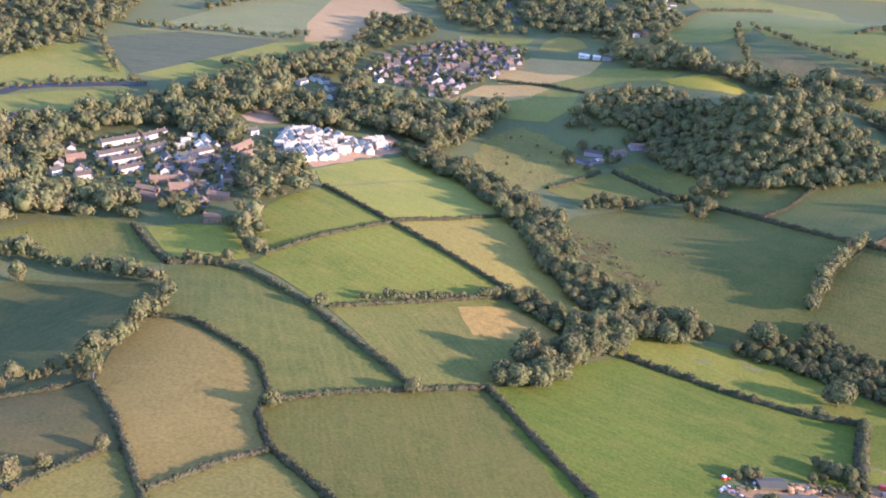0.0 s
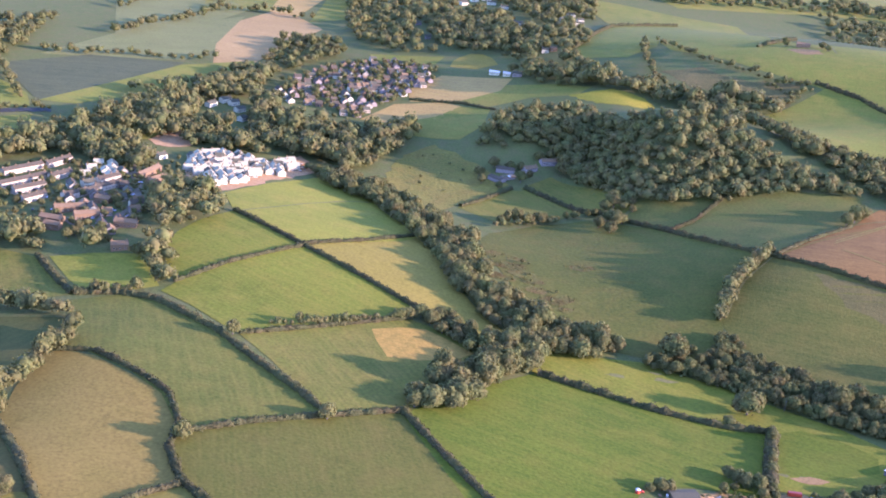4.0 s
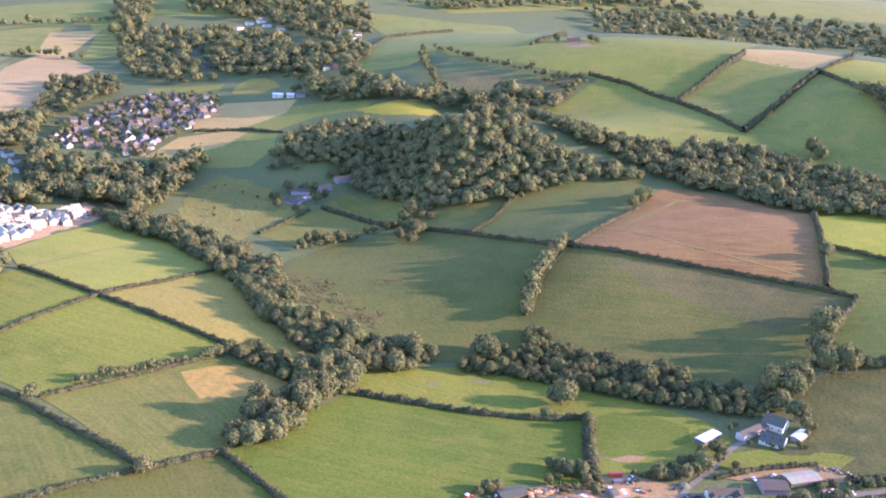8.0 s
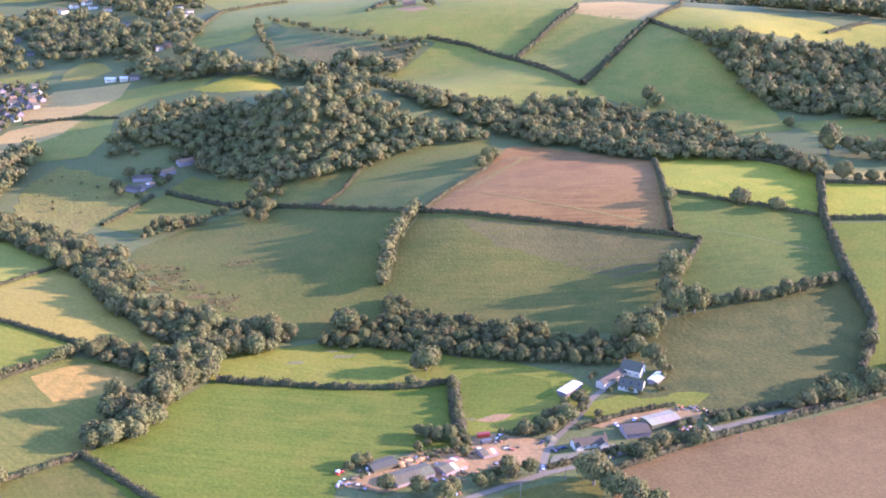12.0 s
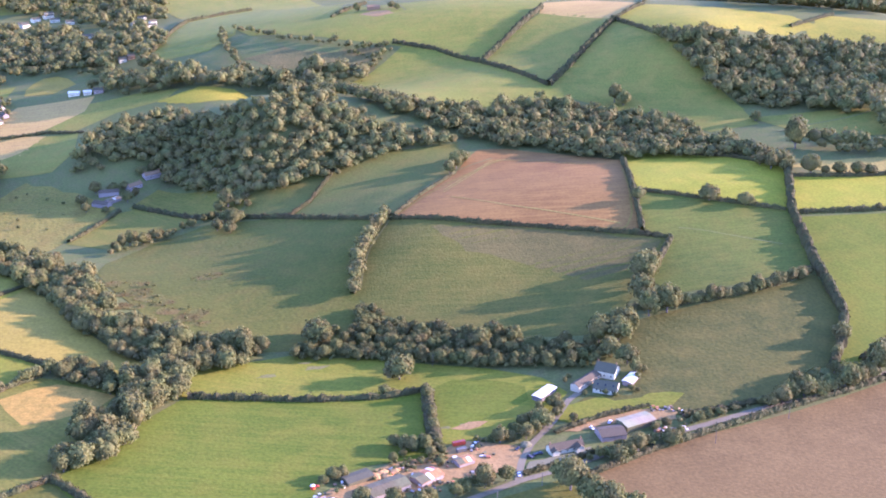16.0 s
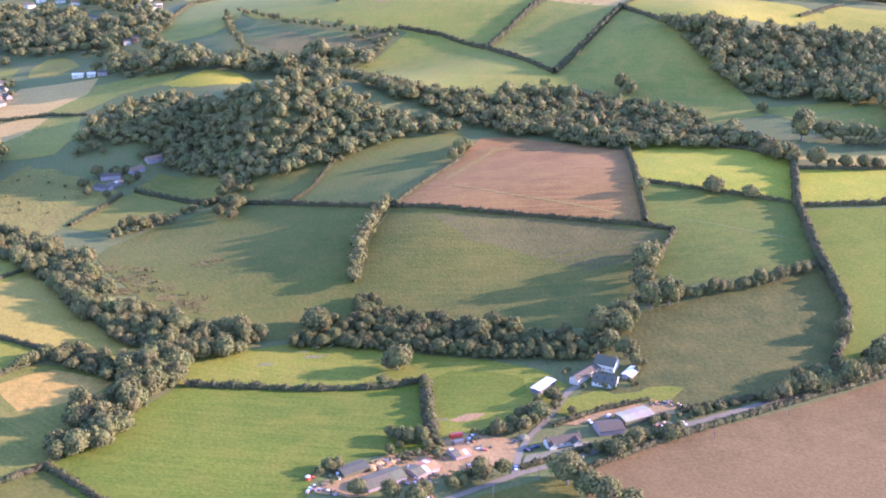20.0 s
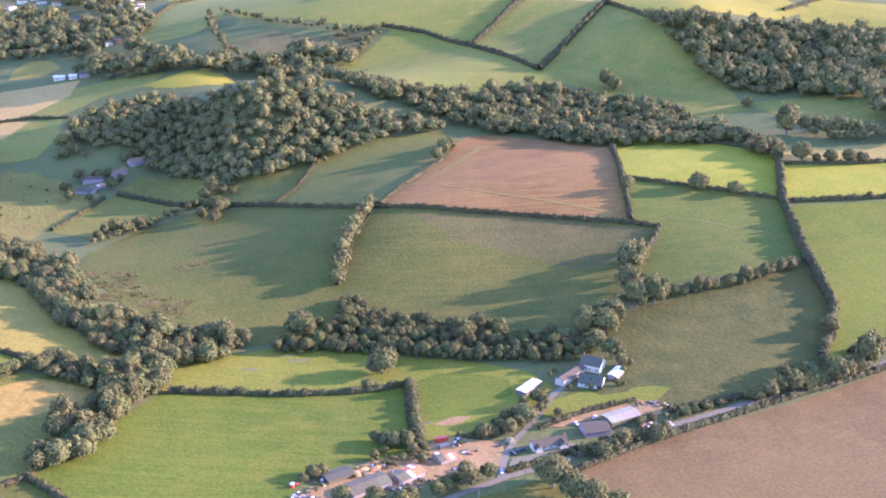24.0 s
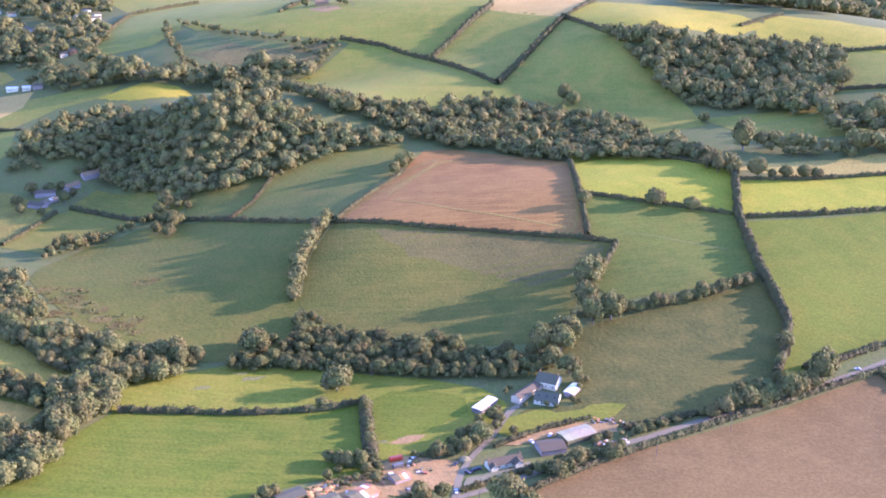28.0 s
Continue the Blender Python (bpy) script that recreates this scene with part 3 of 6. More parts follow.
def bare_patch(x, y, across):
    """A ragged patch of dry trodden grass."""
    t = np.linspace(0, 2 * math.pi, 11)[:-1]
    r = across / 2 * RNG.uniform(0.5, 1.2, 10)
    ring = np.column_stack([x + np.cos(t) * r * 1.7, y + np.sin(t) * r * 0.8])
    return tagged(draped("dry_grass", "drygrass", ring, 0.16, 4.0, 1.2), "ragged patch of dry yellowed grass", "grass", kind="stuff")


def bracken(x, y, across):
    """A low russet patch of bracken: a ragged mat with a few fronds standing out of it."""
    t = np.linspace(0, 2 * math.pi, 11)[:-1]
    r = across / 2 * RNG.uniform(0.6, 1.2, 10)
    ring = np.column_stack([x + np.cos(t) * r * 1.5, y + np.sin(t) * r])
    top = draped("bracken", "bracken", ring, 0.16, 4.0, 1.4)
    n = int(across * across * 0.4)
    t, r = RNG.uniform(0, 6.28, n), across / 2 * np.sqrt(RNG.uniform(0, 1, n))
    px, py = x + np.cos(t) * r * 1.5, y + np.sin(t) * r
    v, f = leaf_cards(np.column_stack([px, py, land(px, py) + 0.25 + RNG.uniform(0, 0.5, n)]), np.tile([0.1, 0, 1.0], (n, 1)), 0.9, RNG)
    fronds = new("fronds", mesh_from("fronds", v, f, "bracken"))
    fronds.parent = top
    return tagged(top, "low russet patch of dry bracken in the grass", "bracken", kind="stuff")


# ---------------------------------------------------------------- buildings and vehicles
def part(name, bm, mat, parent, label="", at=None):
    """Links a bmesh as one mesh object under a thing or a part."""
    me = bpy.data.meshes.new(name)
    bmesh.ops.recalc_face_normals(bm, faces=bm.faces)
    bm.to_mesh(me)
    bm.free()
    me.materials.append(MATS[mat])
    ob = new(name, me)
    ob.parent = parent
    if at:
        ob.location = at
    return tagged(ob, label)


def box_bm(sx, sy, sz, x=0, y=0, z=0, bevel=0.0):
    bm = bmesh.new()
    bmesh.ops.create_cube(bm, size=1, matrix=Matrix.Translation((x, y, z)) @ Matrix.Diagonal((sx, sy, sz, 1)))
    if bevel:
        bmesh.ops.bevel(bm, geom=bm.edges[:], offset=bevel, segments=1, affect="EDGES")
    return bm


def prism_bm(section, x0, x1):
    """A solid of that section (y, z) from x0 to x1."""
    bm = bmesh.new()
    a = [bm.verts.new((x0, y, z)) for y, z in section]
    b = [bm.verts.new((x1, y, z)) for y, z in section]
    bm.faces.new(a)
    bm.faces.new(b[::-1])
    for i in range(len(a)):
        j = (i + 1) % len(a)
        bm.faces.new((a[i], b[i], b[j], a[j]))
    return bm


def window_mesh(w, h):
    """A white frame with two dark panes sunk into it, alike on both faces."""
    bm = box_bm(w, 0.16, h)
    bmesh.ops.bisect_plane(bm, geom=bm.verts[:] + bm.edges[:] + bm.faces[:], plane_co=(0, 0, 0), plane_no=(1, 0, 0))
    fronts = [f for f in bm.faces if abs(f.normal.y) > 0.9]
    bmesh.ops.inset_individual(bm, faces=fronts, thickness=0.08, depth=-0.04)
    for f in fronts:
        f.material_index = 1
    me = bpy.data.meshes.new("window")
    bm.to_mesh(me)
    bm.free()
    me.materials.append(MATS["render_white"])
    me.materials.append(MATS["glass"])
    return me


WINDOW = window_mesh(1.25, 1.2)


def building(name, length, width, eaves, rise, wall, roof, windows=0, chimneys=0, door=True, storeys=1, skylights=0):
    """A gabled building about its middle, the ridge along x, with walls, two roof slopes, windows, door and chimneys."""
    top = new(name)
    L, W = length / 2, width / 2
    part("wall", prism_bm([(-W, -2.5), (W, -2.5), (W, eaves), (0, eaves + rise), (-W, eaves)], -L, L), wall, top)
    o, t = 0.4, 0.22
    k = rise / W
    for s in (-1, 1):
        e = (W + o)
        part("roof", prism_bm([(s * e, eaves - o * k + 0.02), (0, eaves + rise + 0.02), (0, eaves + rise + t + 0.02), (s * e, eaves - o * k + t + 0.02)], -L - o, L + o), roof, top)
    if roof.endswith("sheet"):
        run = math.hypot(W + o, rise + o * k)
        count = max(2, round((length + 2 * o) / 2.4))
        wide = (length + 2 * o) / count
        slab = bpy.data.meshes.new("roof_sheet")
        bm = box_bm(wide - 0.08, run - 0.1, 0.06)
        bm.to_mesh(slab)
        bm.free()
        slab.materials.append(MATS[roof])
        odd = slab.copy()
        odd.materials[0] = MATS["white_sheet" if roof == "rust_sheet" else roof]
        plain = slab.copy()
        plain.materials[0] = MATS["grey_sheet"]
        for s in (-1, 1):
            for i in range(count):
                sort = odd if (i * 7 + s) % 4 == 0 else slab
                if roof == "rust_sheet" and i < count * 0.35:
                    sort = plain
                sh = new("roof_sheet", sort)
                sh.parent = top
                sh.location = (-L - o + wide * (i + 0.5), s * (W + o) / 2, eaves + (rise - o * k) / 2 + t + 0.07 + 0.02 * (i % 2))
                sh.rotation_euler = (-s * math.atan(k), 0, 0)
    part("ridge", prism_bm([(-0.2, eaves + rise + t - 0.1), (0, eaves + rise + t + 0.12), (0.2, eaves + rise + t - 0.1)], -L - o, L + o), roof, top)
    for i in range(chimneys):
        x = (-L + 0.8) if i == 0 else (L - 0.8) if i == 1 else -L + 0.8 + (length - 1.6) * (i - 1) / max(1, chimneys - 1)
        ch = part("chimney", box_bm(0.9, 0.7, 2.0, 0, 0, 0, 0.04), "brick", top, "brick chimney stack", (x, 0, eaves + rise + 0.5))
        part("chimney_pot", box_bm(0.3, 0.3, 0.5, 0, 0, 1.2, 0.05), "tile", ch, "clay chimney pot")
    for st in range(storeys):
        z = 1.5 + st * 2.6
        if z + 0.7 > eaves:
            break
        for i in range(windows):
            x = -L + length * (i + 0.5) / windows
            for s in (-1, 1):
                w = new("window", WINDOW)
                w.parent = top
                w.location = (x, s * (W + 0.02), z)
    if door:
        x = -L + length * (0.5 / max(1, windows)) + length / max(2, 2 * windows)
        part("door", box_bm(1.0, 0.12, 2.05, 0, 0, 0, 0.02), "slate", top, "dark painted door", (x, -W - 0.03, 1.0))
    for i in range(skylights):
        x = -L + length * (i + 0.5) / skylights
        m = part("skylight", box_bm(1.1, 1.5, 0.12, 0, 0, 0, 0.02), "glass", top, "glazed roof light", (x, -W * 0.5, eaves + rise * 0.5 + 0.3))
        m.rotation_euler = (math.atan(k), 0, 0)
    return top


def place(ob, ax, ay, bx, by):
    """Stands a building with its ridge from a to b on the land."""
    x, y = (ax + bx) / 2, (ay + by) / 2
    a = math.atan2(by - ay, bx - ax)
    ob.matrix_basis = pose(x, y, float(land(x, y)) + 0.3, 0, 0, math.degrees(a))
    BUILT.append((x, y, *((60.0, 12.0) if y > 1250 else (22.0, 9.0))))
    return ob


def container(ax, ay, bx, by, paint, label):
    top = new("container")
    L = math.hypot(bx - ax, by - ay)
    bm = box_bm(L, 2.5, 2.4, 0, 0, 1.35, 0.05)
    part("body", bm, paint, top)
    for i in range(int(L / 0.8)):
        part("rib", box_bm(0.12, 2.6, 2.2, -L / 2 + 0.5 + i * 0.8, 0, 1.35), paint, top)
    for s in (-1, 1):
        part("door", box_bm(0.08, 1.15, 2.2, L / 2 + 0.04, s * 0.6, 1.35), paint, top)
    return tagged(place(top, ax, ay, bx, by), label, "container")


def car_thing(paint):
    top = new("car")
    body = prism_bm([(-2.1, 0.35), (2.1, 0.35), (2.15, 0.75), (1.9, 0.9), (0.9, 0.98), (-1.7, 1.0), (-2.1, 0.85)], -0.85, 0.85)
    part("body", body, paint, top)
    part("cabin", prism_bm([(-1.65, 1.0), (0.85, 0.98), (0.15, 1.45), (-1.2, 1.46)], -0.72, 0.72), "glass", top, "dark glazed cabin")
    part("roof", prism_bm([(-1.2, 1.46), (0.15, 1.45), (0.1, 1.5), (-1.15, 1.51)], -0.7, 0.7), paint, top)
    for x in (-0.8, 0.8):
        for y in (-1.35, 1.3):
            bm = bmesh.new()
            bmesh.ops.create_cone(bm, cap_ends=True, segments=14, radius1=0.33, radius2=0.33, depth=0.22,
                                  matrix=Matrix.Translation((x, y, 0.33)) @ pose(0, 0, 0, 0, 90, 0))
            part("wheel", bm, "rubber", top)
    return top


# ---------------------------------------------------------------- fields, yards and roads
field("stubble", "tan", [(-241, 632), (-215, 627), (-175, 600), (-157, 584), (-145, 559), (-142, 530), (-130, 495), (-146, 477), (-176, 439), (-196, 469), (-222, 515), (-244, 549), (-248, 584), (-246, 619)])
field("stubble", "tan2", [(-177, 439), (-148, 478), (-127, 496), (-101, 474), (-79, 451), (-62, 413), (-162, 383)])
field("pasture", "olive", [(-311, 472), (-283, 512), (-260, 533), (-245, 540), (-219, 503), (-199, 469), (-209, 461), (-220, 441), (-231, 416), (-260, 379)])
field("pasture", "tan2", [(-235, 415), (-222, 443), (-208, 466), (-198, 468), (-185, 446), (-172, 429), (-156, 384), (-234, 363)])
field("pasture", "dgreen", [(-405, 630), (-359, 668), (-348, 679), (-292, 682), (-249, 683), (-246, 649), (-252, 603), (-266, 565), (-288, 524), (-319, 479)])
field("pasture", "green2", [(-426, 713), (-400, 750), (-384, 777), (-337, 799), (-310, 790), (-285, 762), (-260, 726), (-296, 708), (-339, 711), (-381, 712), (-419, 701)])
field("pasture", "lime", [(-301, 792), (-270, 802), (-232, 805), (-218, 776), (-206, 751), (-221, 741), (-255, 733), (-272, 751)])
field("pasture", "green", [(-263, 713), (-226, 731), (-199, 724), (-157, 692), (-117, 648), (-82, 615), (-62, 588), (-73, 577), (-103, 564), (-139, 548), (-148, 561), (-162, 588), (-186, 610), (-218, 630), (-240, 641), (-248, 683)])
field("pasture", "lime2", [(-220, 815), (-218, 852), (-206, 886), (-186, 920), (-114, 858), (-151, 821), (-190, 770), (-204, 774)])
field("pasture", "lime", [(-206, 980), (-174, 1052), (-117, 1130), (-87, 1090), (-59, 1012), (-20, 939), (-36, 913), (-114, 860), (-188, 930)])
field("pasture", "lime2", [(-203, 743), (-189, 776), (-155, 822), (-115, 856), (-57, 807), (-11, 767), (-18, 757), (-89, 714), (-133, 687), (-148, 697), (-176, 723)])
field("hayfield", "hay", [(-111, 860), (-69, 895), (-26, 940), (0, 875), (16, 823), (35, 781), (56, 755), (35, 742), (1, 762), (-15, 772), (-61, 808)])
field("pasture", "green2", [(-135, 687), (-91, 711), (-20, 753), (17, 734), (28, 717), (19, 697), (-3, 645), (-13, 611), (-38, 598), (-61, 586), (-73, 605), (-106, 652)])
field("pasture", "stubpatch", [(-47, 724), (-27, 736), (-8, 739), (23, 715), (12, 699), (-11, 684), (-28, 690)])
field("pasture", "green3", [(-141, 549), (-105, 569), (-18, 609), (0, 578), (34, 519), (62, 473), (-59, 409), (-98, 464), (-131, 498), (-142, 527)])
field("pasture", "lime3", [(-18, 606), (32, 664), (72, 701), (153, 673), (229, 659), (216, 608), (202, 569), (164, 571), (129, 565), (120, 541), (97, 484), (30, 500)])
field("pasture", "lime2", [(69, 702), (78, 743), (135, 747), (153, 749), (208, 725), (244, 698), (279, 673), (309, 642), (316, 616), (286, 591), (256, 577), (222, 580), (206, 584), (227, 647), (226, 660), (185, 662), (116, 682)])
field("pasture", "lime3", [(226.2, 654.2), (245.1, 663.1), (267.8, 656.4), (287.1, 646.7), (297.1, 630.9), (287.3, 618.4), (270.3, 607.4), (250.1, 602.1), (232.0, 600.9), (217.6, 603.7), (217.7, 617.1)], over=0.14)
field("ploughed", "brown", [(292, 928), (335, 974), (389, 1025), (420, 1070), (440, 1091), (471, 1083), (510, 1046), (540, 1005), (554, 981), (516, 895), (484, 815), (474, 815), (399, 853), (347, 884)])
field("pasture", "olive2", [(223, 824), (241, 867), (266, 909), (287, 926), (357, 881), (475, 817), (505, 797), (463, 759), (434, 733), (389, 691), (364, 686), (324, 704), (301, 735), (262, 758), (238, 786)])
field("pasture", "olivedry", [(314, 893), (377, 866), (446, 828), (492, 798), (467, 776), (414, 761), (380, 798), (332, 843)])
field("pasture", "dgreen2", [(43, 992), (90, 1038), (143, 1062), (215, 1022), (288, 930), (261, 894), (239, 859), (226, 825), (227, 799), (211, 743), (156, 756), (122, 763), (99, 781), (66, 827), (42, 908), (32, 963)])
field("pasture", "dgreen3", [(215, 1018), (240, 1045), (279, 1097), (314, 1118), (423, 1112), (419, 1068), (367, 1009), (312, 955), (291, 926), (277, 932)])
field("pasture", "dgreen3", [(176, 1052), (193, 1098), (230, 1099), (288, 1108), (251, 1050), (217, 1017)])
field("pasture", "green2", [(78, 1155), (114, 1199), (183, 1118), (189, 1087), (172, 1065), (134, 1087), (106, 1133)])
field("pasture", "green2", [(12, 1077), (55, 1142), (87, 1152), (138, 1084), (99, 1049), (54, 1034)])
field("rough_pasture", "scrub", [(-76, 1101), (-52, 1233), (-22, 1265), (5, 1247), (50, 1189), (63, 1162), (11, 1079), (-23, 1033), (-52, 1057)])
field("pasture", "bright", [(573, 1018), (613, 978), (653, 937), (683, 883), (627, 800), (582, 826), (517, 881), (534, 932)])
field("pasture", "green4", [(517, 880), (584, 829), (628, 801), (603, 755), (589, 713), (549, 705), (496, 707), (453, 715), (453, 744), (501, 793), (488, 816), (501, 855)])
field("pasture", "olive3", [(387, 677), (409, 689), (468, 690), (536, 691), (576, 697), (568, 661), (551, 624), (523, 593), (506, 581), (483, 581), (455, 561), (410, 554), (371, 561), (352, 572), (327, 571), (298, 593), (327, 607), (354, 596), (373, 627), (377, 650)])
field("pasture", "lime2", [(296.6, 580.8), (307.0, 594.3), (319.4, 604.7), (329.1, 599.2), (342.5, 596.8), (357.1, 596.4), (368.9, 594.6), (381.5, 590.3), (390.5, 583.7), (368.9, 579.6), (348.2, 579.9), (322.8, 578.6), (304.7, 574.5)], over=0.14)
field("pasture", "bright2", [(620, 788), (698, 769), (798, 752), (892, 703), (730, 553), (605, 586), (558, 579), (527, 578), (508, 581), (547, 619), (568, 660), (588, 718)])
field("pasture", "bright", [(672, 865), (732, 845), (811, 827), (938, 779), (888, 730), (757, 762), (624, 792)])
field("meadow", "pale", [(687, 886), (711, 895), (779, 877), (848, 868), (979, 821), (945, 788), (816, 831), (740, 844)])
field("ploughed", "tanfield", [(290, 520), (328, 527), (373, 534), (440, 539), (488, 545), (531, 552), (575, 557), (745, 569), (518, 314), (227, 431)])
field("pasture", "green3", [(209, 508), (248, 514), (269, 519), (265, 495), (235, 444), (179, 462)])
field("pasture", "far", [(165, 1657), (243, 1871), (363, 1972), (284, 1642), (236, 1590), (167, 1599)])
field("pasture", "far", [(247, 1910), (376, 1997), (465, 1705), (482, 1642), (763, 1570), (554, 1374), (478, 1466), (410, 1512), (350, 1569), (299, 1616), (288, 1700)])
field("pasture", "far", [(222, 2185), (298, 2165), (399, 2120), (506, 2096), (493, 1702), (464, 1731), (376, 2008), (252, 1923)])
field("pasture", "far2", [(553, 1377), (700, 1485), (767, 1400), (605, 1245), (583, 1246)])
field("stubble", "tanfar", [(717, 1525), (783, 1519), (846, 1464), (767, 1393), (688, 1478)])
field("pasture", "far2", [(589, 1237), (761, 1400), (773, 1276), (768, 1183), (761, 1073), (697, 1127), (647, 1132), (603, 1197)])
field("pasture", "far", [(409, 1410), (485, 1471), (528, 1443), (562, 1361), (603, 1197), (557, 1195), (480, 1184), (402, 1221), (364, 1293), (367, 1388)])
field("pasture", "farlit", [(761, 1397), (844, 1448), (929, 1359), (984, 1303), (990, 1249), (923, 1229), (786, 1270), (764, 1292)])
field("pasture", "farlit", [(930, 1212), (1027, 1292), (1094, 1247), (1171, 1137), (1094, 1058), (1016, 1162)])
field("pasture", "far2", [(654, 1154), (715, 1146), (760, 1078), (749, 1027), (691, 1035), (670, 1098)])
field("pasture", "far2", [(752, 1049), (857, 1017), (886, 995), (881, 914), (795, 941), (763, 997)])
field("pasture", "far", [(1011, 1135), (1066, 1116), (1577, 1306), (1146, 935), (981, 1012), (920, 1041)])
field("pasture", "scrubfar", [(272, 1523), (327, 1531), (381, 1490), (425, 1483), (457, 1478), (424, 1429), (367, 1442), (311, 1469)])
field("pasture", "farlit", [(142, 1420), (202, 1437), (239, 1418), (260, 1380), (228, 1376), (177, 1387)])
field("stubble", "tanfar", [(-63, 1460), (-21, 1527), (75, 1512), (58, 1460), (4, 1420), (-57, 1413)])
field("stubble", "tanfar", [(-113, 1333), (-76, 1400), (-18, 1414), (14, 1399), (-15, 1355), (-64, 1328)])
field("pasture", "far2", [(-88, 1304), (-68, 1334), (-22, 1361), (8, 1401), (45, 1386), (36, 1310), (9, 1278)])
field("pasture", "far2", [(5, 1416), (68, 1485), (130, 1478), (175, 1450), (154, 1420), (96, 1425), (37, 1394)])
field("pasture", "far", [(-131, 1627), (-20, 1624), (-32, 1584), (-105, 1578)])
# a sunlit mound: the golden light on it is put in as hay colour
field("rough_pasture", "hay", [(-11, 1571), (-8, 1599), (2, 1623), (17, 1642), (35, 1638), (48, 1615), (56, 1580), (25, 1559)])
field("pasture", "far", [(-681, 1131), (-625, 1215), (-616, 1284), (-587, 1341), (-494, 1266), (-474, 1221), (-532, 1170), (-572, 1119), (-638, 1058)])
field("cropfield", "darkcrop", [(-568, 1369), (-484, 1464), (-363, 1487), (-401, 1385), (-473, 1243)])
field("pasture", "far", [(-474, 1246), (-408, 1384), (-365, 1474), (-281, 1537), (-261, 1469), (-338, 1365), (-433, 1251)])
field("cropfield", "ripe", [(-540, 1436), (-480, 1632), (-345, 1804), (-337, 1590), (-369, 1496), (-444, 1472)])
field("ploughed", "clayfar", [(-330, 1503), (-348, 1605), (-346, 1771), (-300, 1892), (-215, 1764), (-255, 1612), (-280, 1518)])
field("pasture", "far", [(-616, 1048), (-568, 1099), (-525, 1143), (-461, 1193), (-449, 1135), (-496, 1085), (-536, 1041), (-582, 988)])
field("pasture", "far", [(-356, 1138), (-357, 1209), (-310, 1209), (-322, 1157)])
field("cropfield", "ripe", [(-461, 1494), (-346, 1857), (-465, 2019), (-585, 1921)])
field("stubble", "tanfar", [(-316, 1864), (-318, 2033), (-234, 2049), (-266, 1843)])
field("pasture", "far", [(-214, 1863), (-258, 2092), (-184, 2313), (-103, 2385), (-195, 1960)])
field("stubble", "barrow", [(-239, 954), (-263, 1073), (-266, 1125), (-247, 1148), (-212, 1144), (-195, 1131), (-161, 1176), (-138, 1127), (-174, 1064), (-201, 993)])
field("stubble", "barrow", [(-326.7, 1158.4), (-316.2, 1186.5), (-306.6, 1206.1), (-292.3, 1199.9), (-282.7, 1183.9), (-277.7, 1147.6), (-295.1, 1136.7), (-313.3, 1136.3)])
field("pasture", "far", [(-501, 2250), (-386, 2299), (-236, 2319), (-224, 2107), (-352, 2090), (-460, 2043)])
field("pasture", "far2", [(-454, 2016), (-352, 2075), (-300, 2072), (-314, 1863), (-413, 1818)])
field("pasture", "far", [(-242, 1812), (-237, 2039), (-210, 2092), (-189, 1842)])
field("pasture", "far2", [(317, 2354), (730, 2534), (2118, 3502), (1686, 2445), (1378, 2254), (1046, 2297), (738, 2317), (412, 2198)])
field("pasture", "far", [(-222, 2452), (0, 2441), (260, 2403), (221, 2235), (82, 2135), (-125, 2153), (-192, 2199)])
field("pasture", "far", [(97, 2142), (144, 2181), (222, 2194), (198, 2046), (147, 2014), (98, 2029)])
field("meadow", "pale", [(60, 2121), (97, 2157), (94, 2111), (64, 2084)])
field("pasture", "far", [(100, 1778), (122, 1806), (137, 1782), (117, 1749)])
tagged(draped("farmyard", "earth", [(117.8, 542.4), (138.3, 551.4), (153.1, 556.0), (166.0, 566.7), (178.3, 570.0), (194.1, 568.7), (211.4, 571.3), (218.0, 578.9), (230.1, 579.1), (241.9, 572.6), (255.6, 564.4), (253.7, 551.5), (244.6, 539.1), (230.7, 536.4), (218.9, 538.3), (203.3, 539.5), (193.3, 533.2), (173.3, 532.8), (144.4, 525.8)], 0.20, 5.0, 1.6), "trodden bare earth of the farmyard", "yard", kind="structure")
tagged(draped("farm_track", "earth", [(282, 571), (319, 578), (356, 577), (370, 565), (364, 557), (331, 569), (294, 567)], 0.20, 5.0, 1.6), "pale dirt track beside the barns", "yard", kind="structure")
tagged(draped("bare_patch", "earth", [(225, 601), (239, 604), (250, 600), (237, 594)], 0.20, 5.0, 1.6), "bare earth patch worn in the grass", "yard", kind="structure")
tagged(draped("driveway", "gravel", [(253, 542), (278, 543), (297, 546), (294, 539), (275, 536), (248, 533)], 0.20, 5.0, 1.6), "pale gravel forecourt of the cottage", "yard", kind="structure")
tagged(draped("bare_patch", "earth", [(457, 1594), (477, 1604), (499, 1591), (501, 1570), (475, 1567)], 0.20, 5.0, 1.6), "bare earth patch worn in the grass", "yard", kind="structure")
ribbon("lane", "tarmac", 4.6, [(157, 503), (184, 508), (212, 516), (240, 524), (271, 528), (301, 535), (336, 541), (380, 545), (425, 550), (465, 550), (506, 556), (551, 563), (621, 574)], "narrow grey country lane between hedges")
ribbon("lane", "tarmac", 6.0, [(-272.8, 879.9), (-270.2, 897.2), (-272.2, 926.8), (-281.2, 966.2), (-293.4, 1000.1), (-305.5, 1019.5)], "grey village road past the houses")
ribbon("wheel_track", "pale", 1.2, [(355.8, 947.5), (393.2, 901.1), (433.2, 866.2), (472.1, 832.8)], "pale wheel track along the ploughed field")
ribbon("wheel_track", "pale", 1.2, [(357.4, 973.6), (397.2, 1010.2), (440.8, 1052.1), (478.2, 1025.7), (514.8, 983.3)], "pale wheel track along the ploughed field")
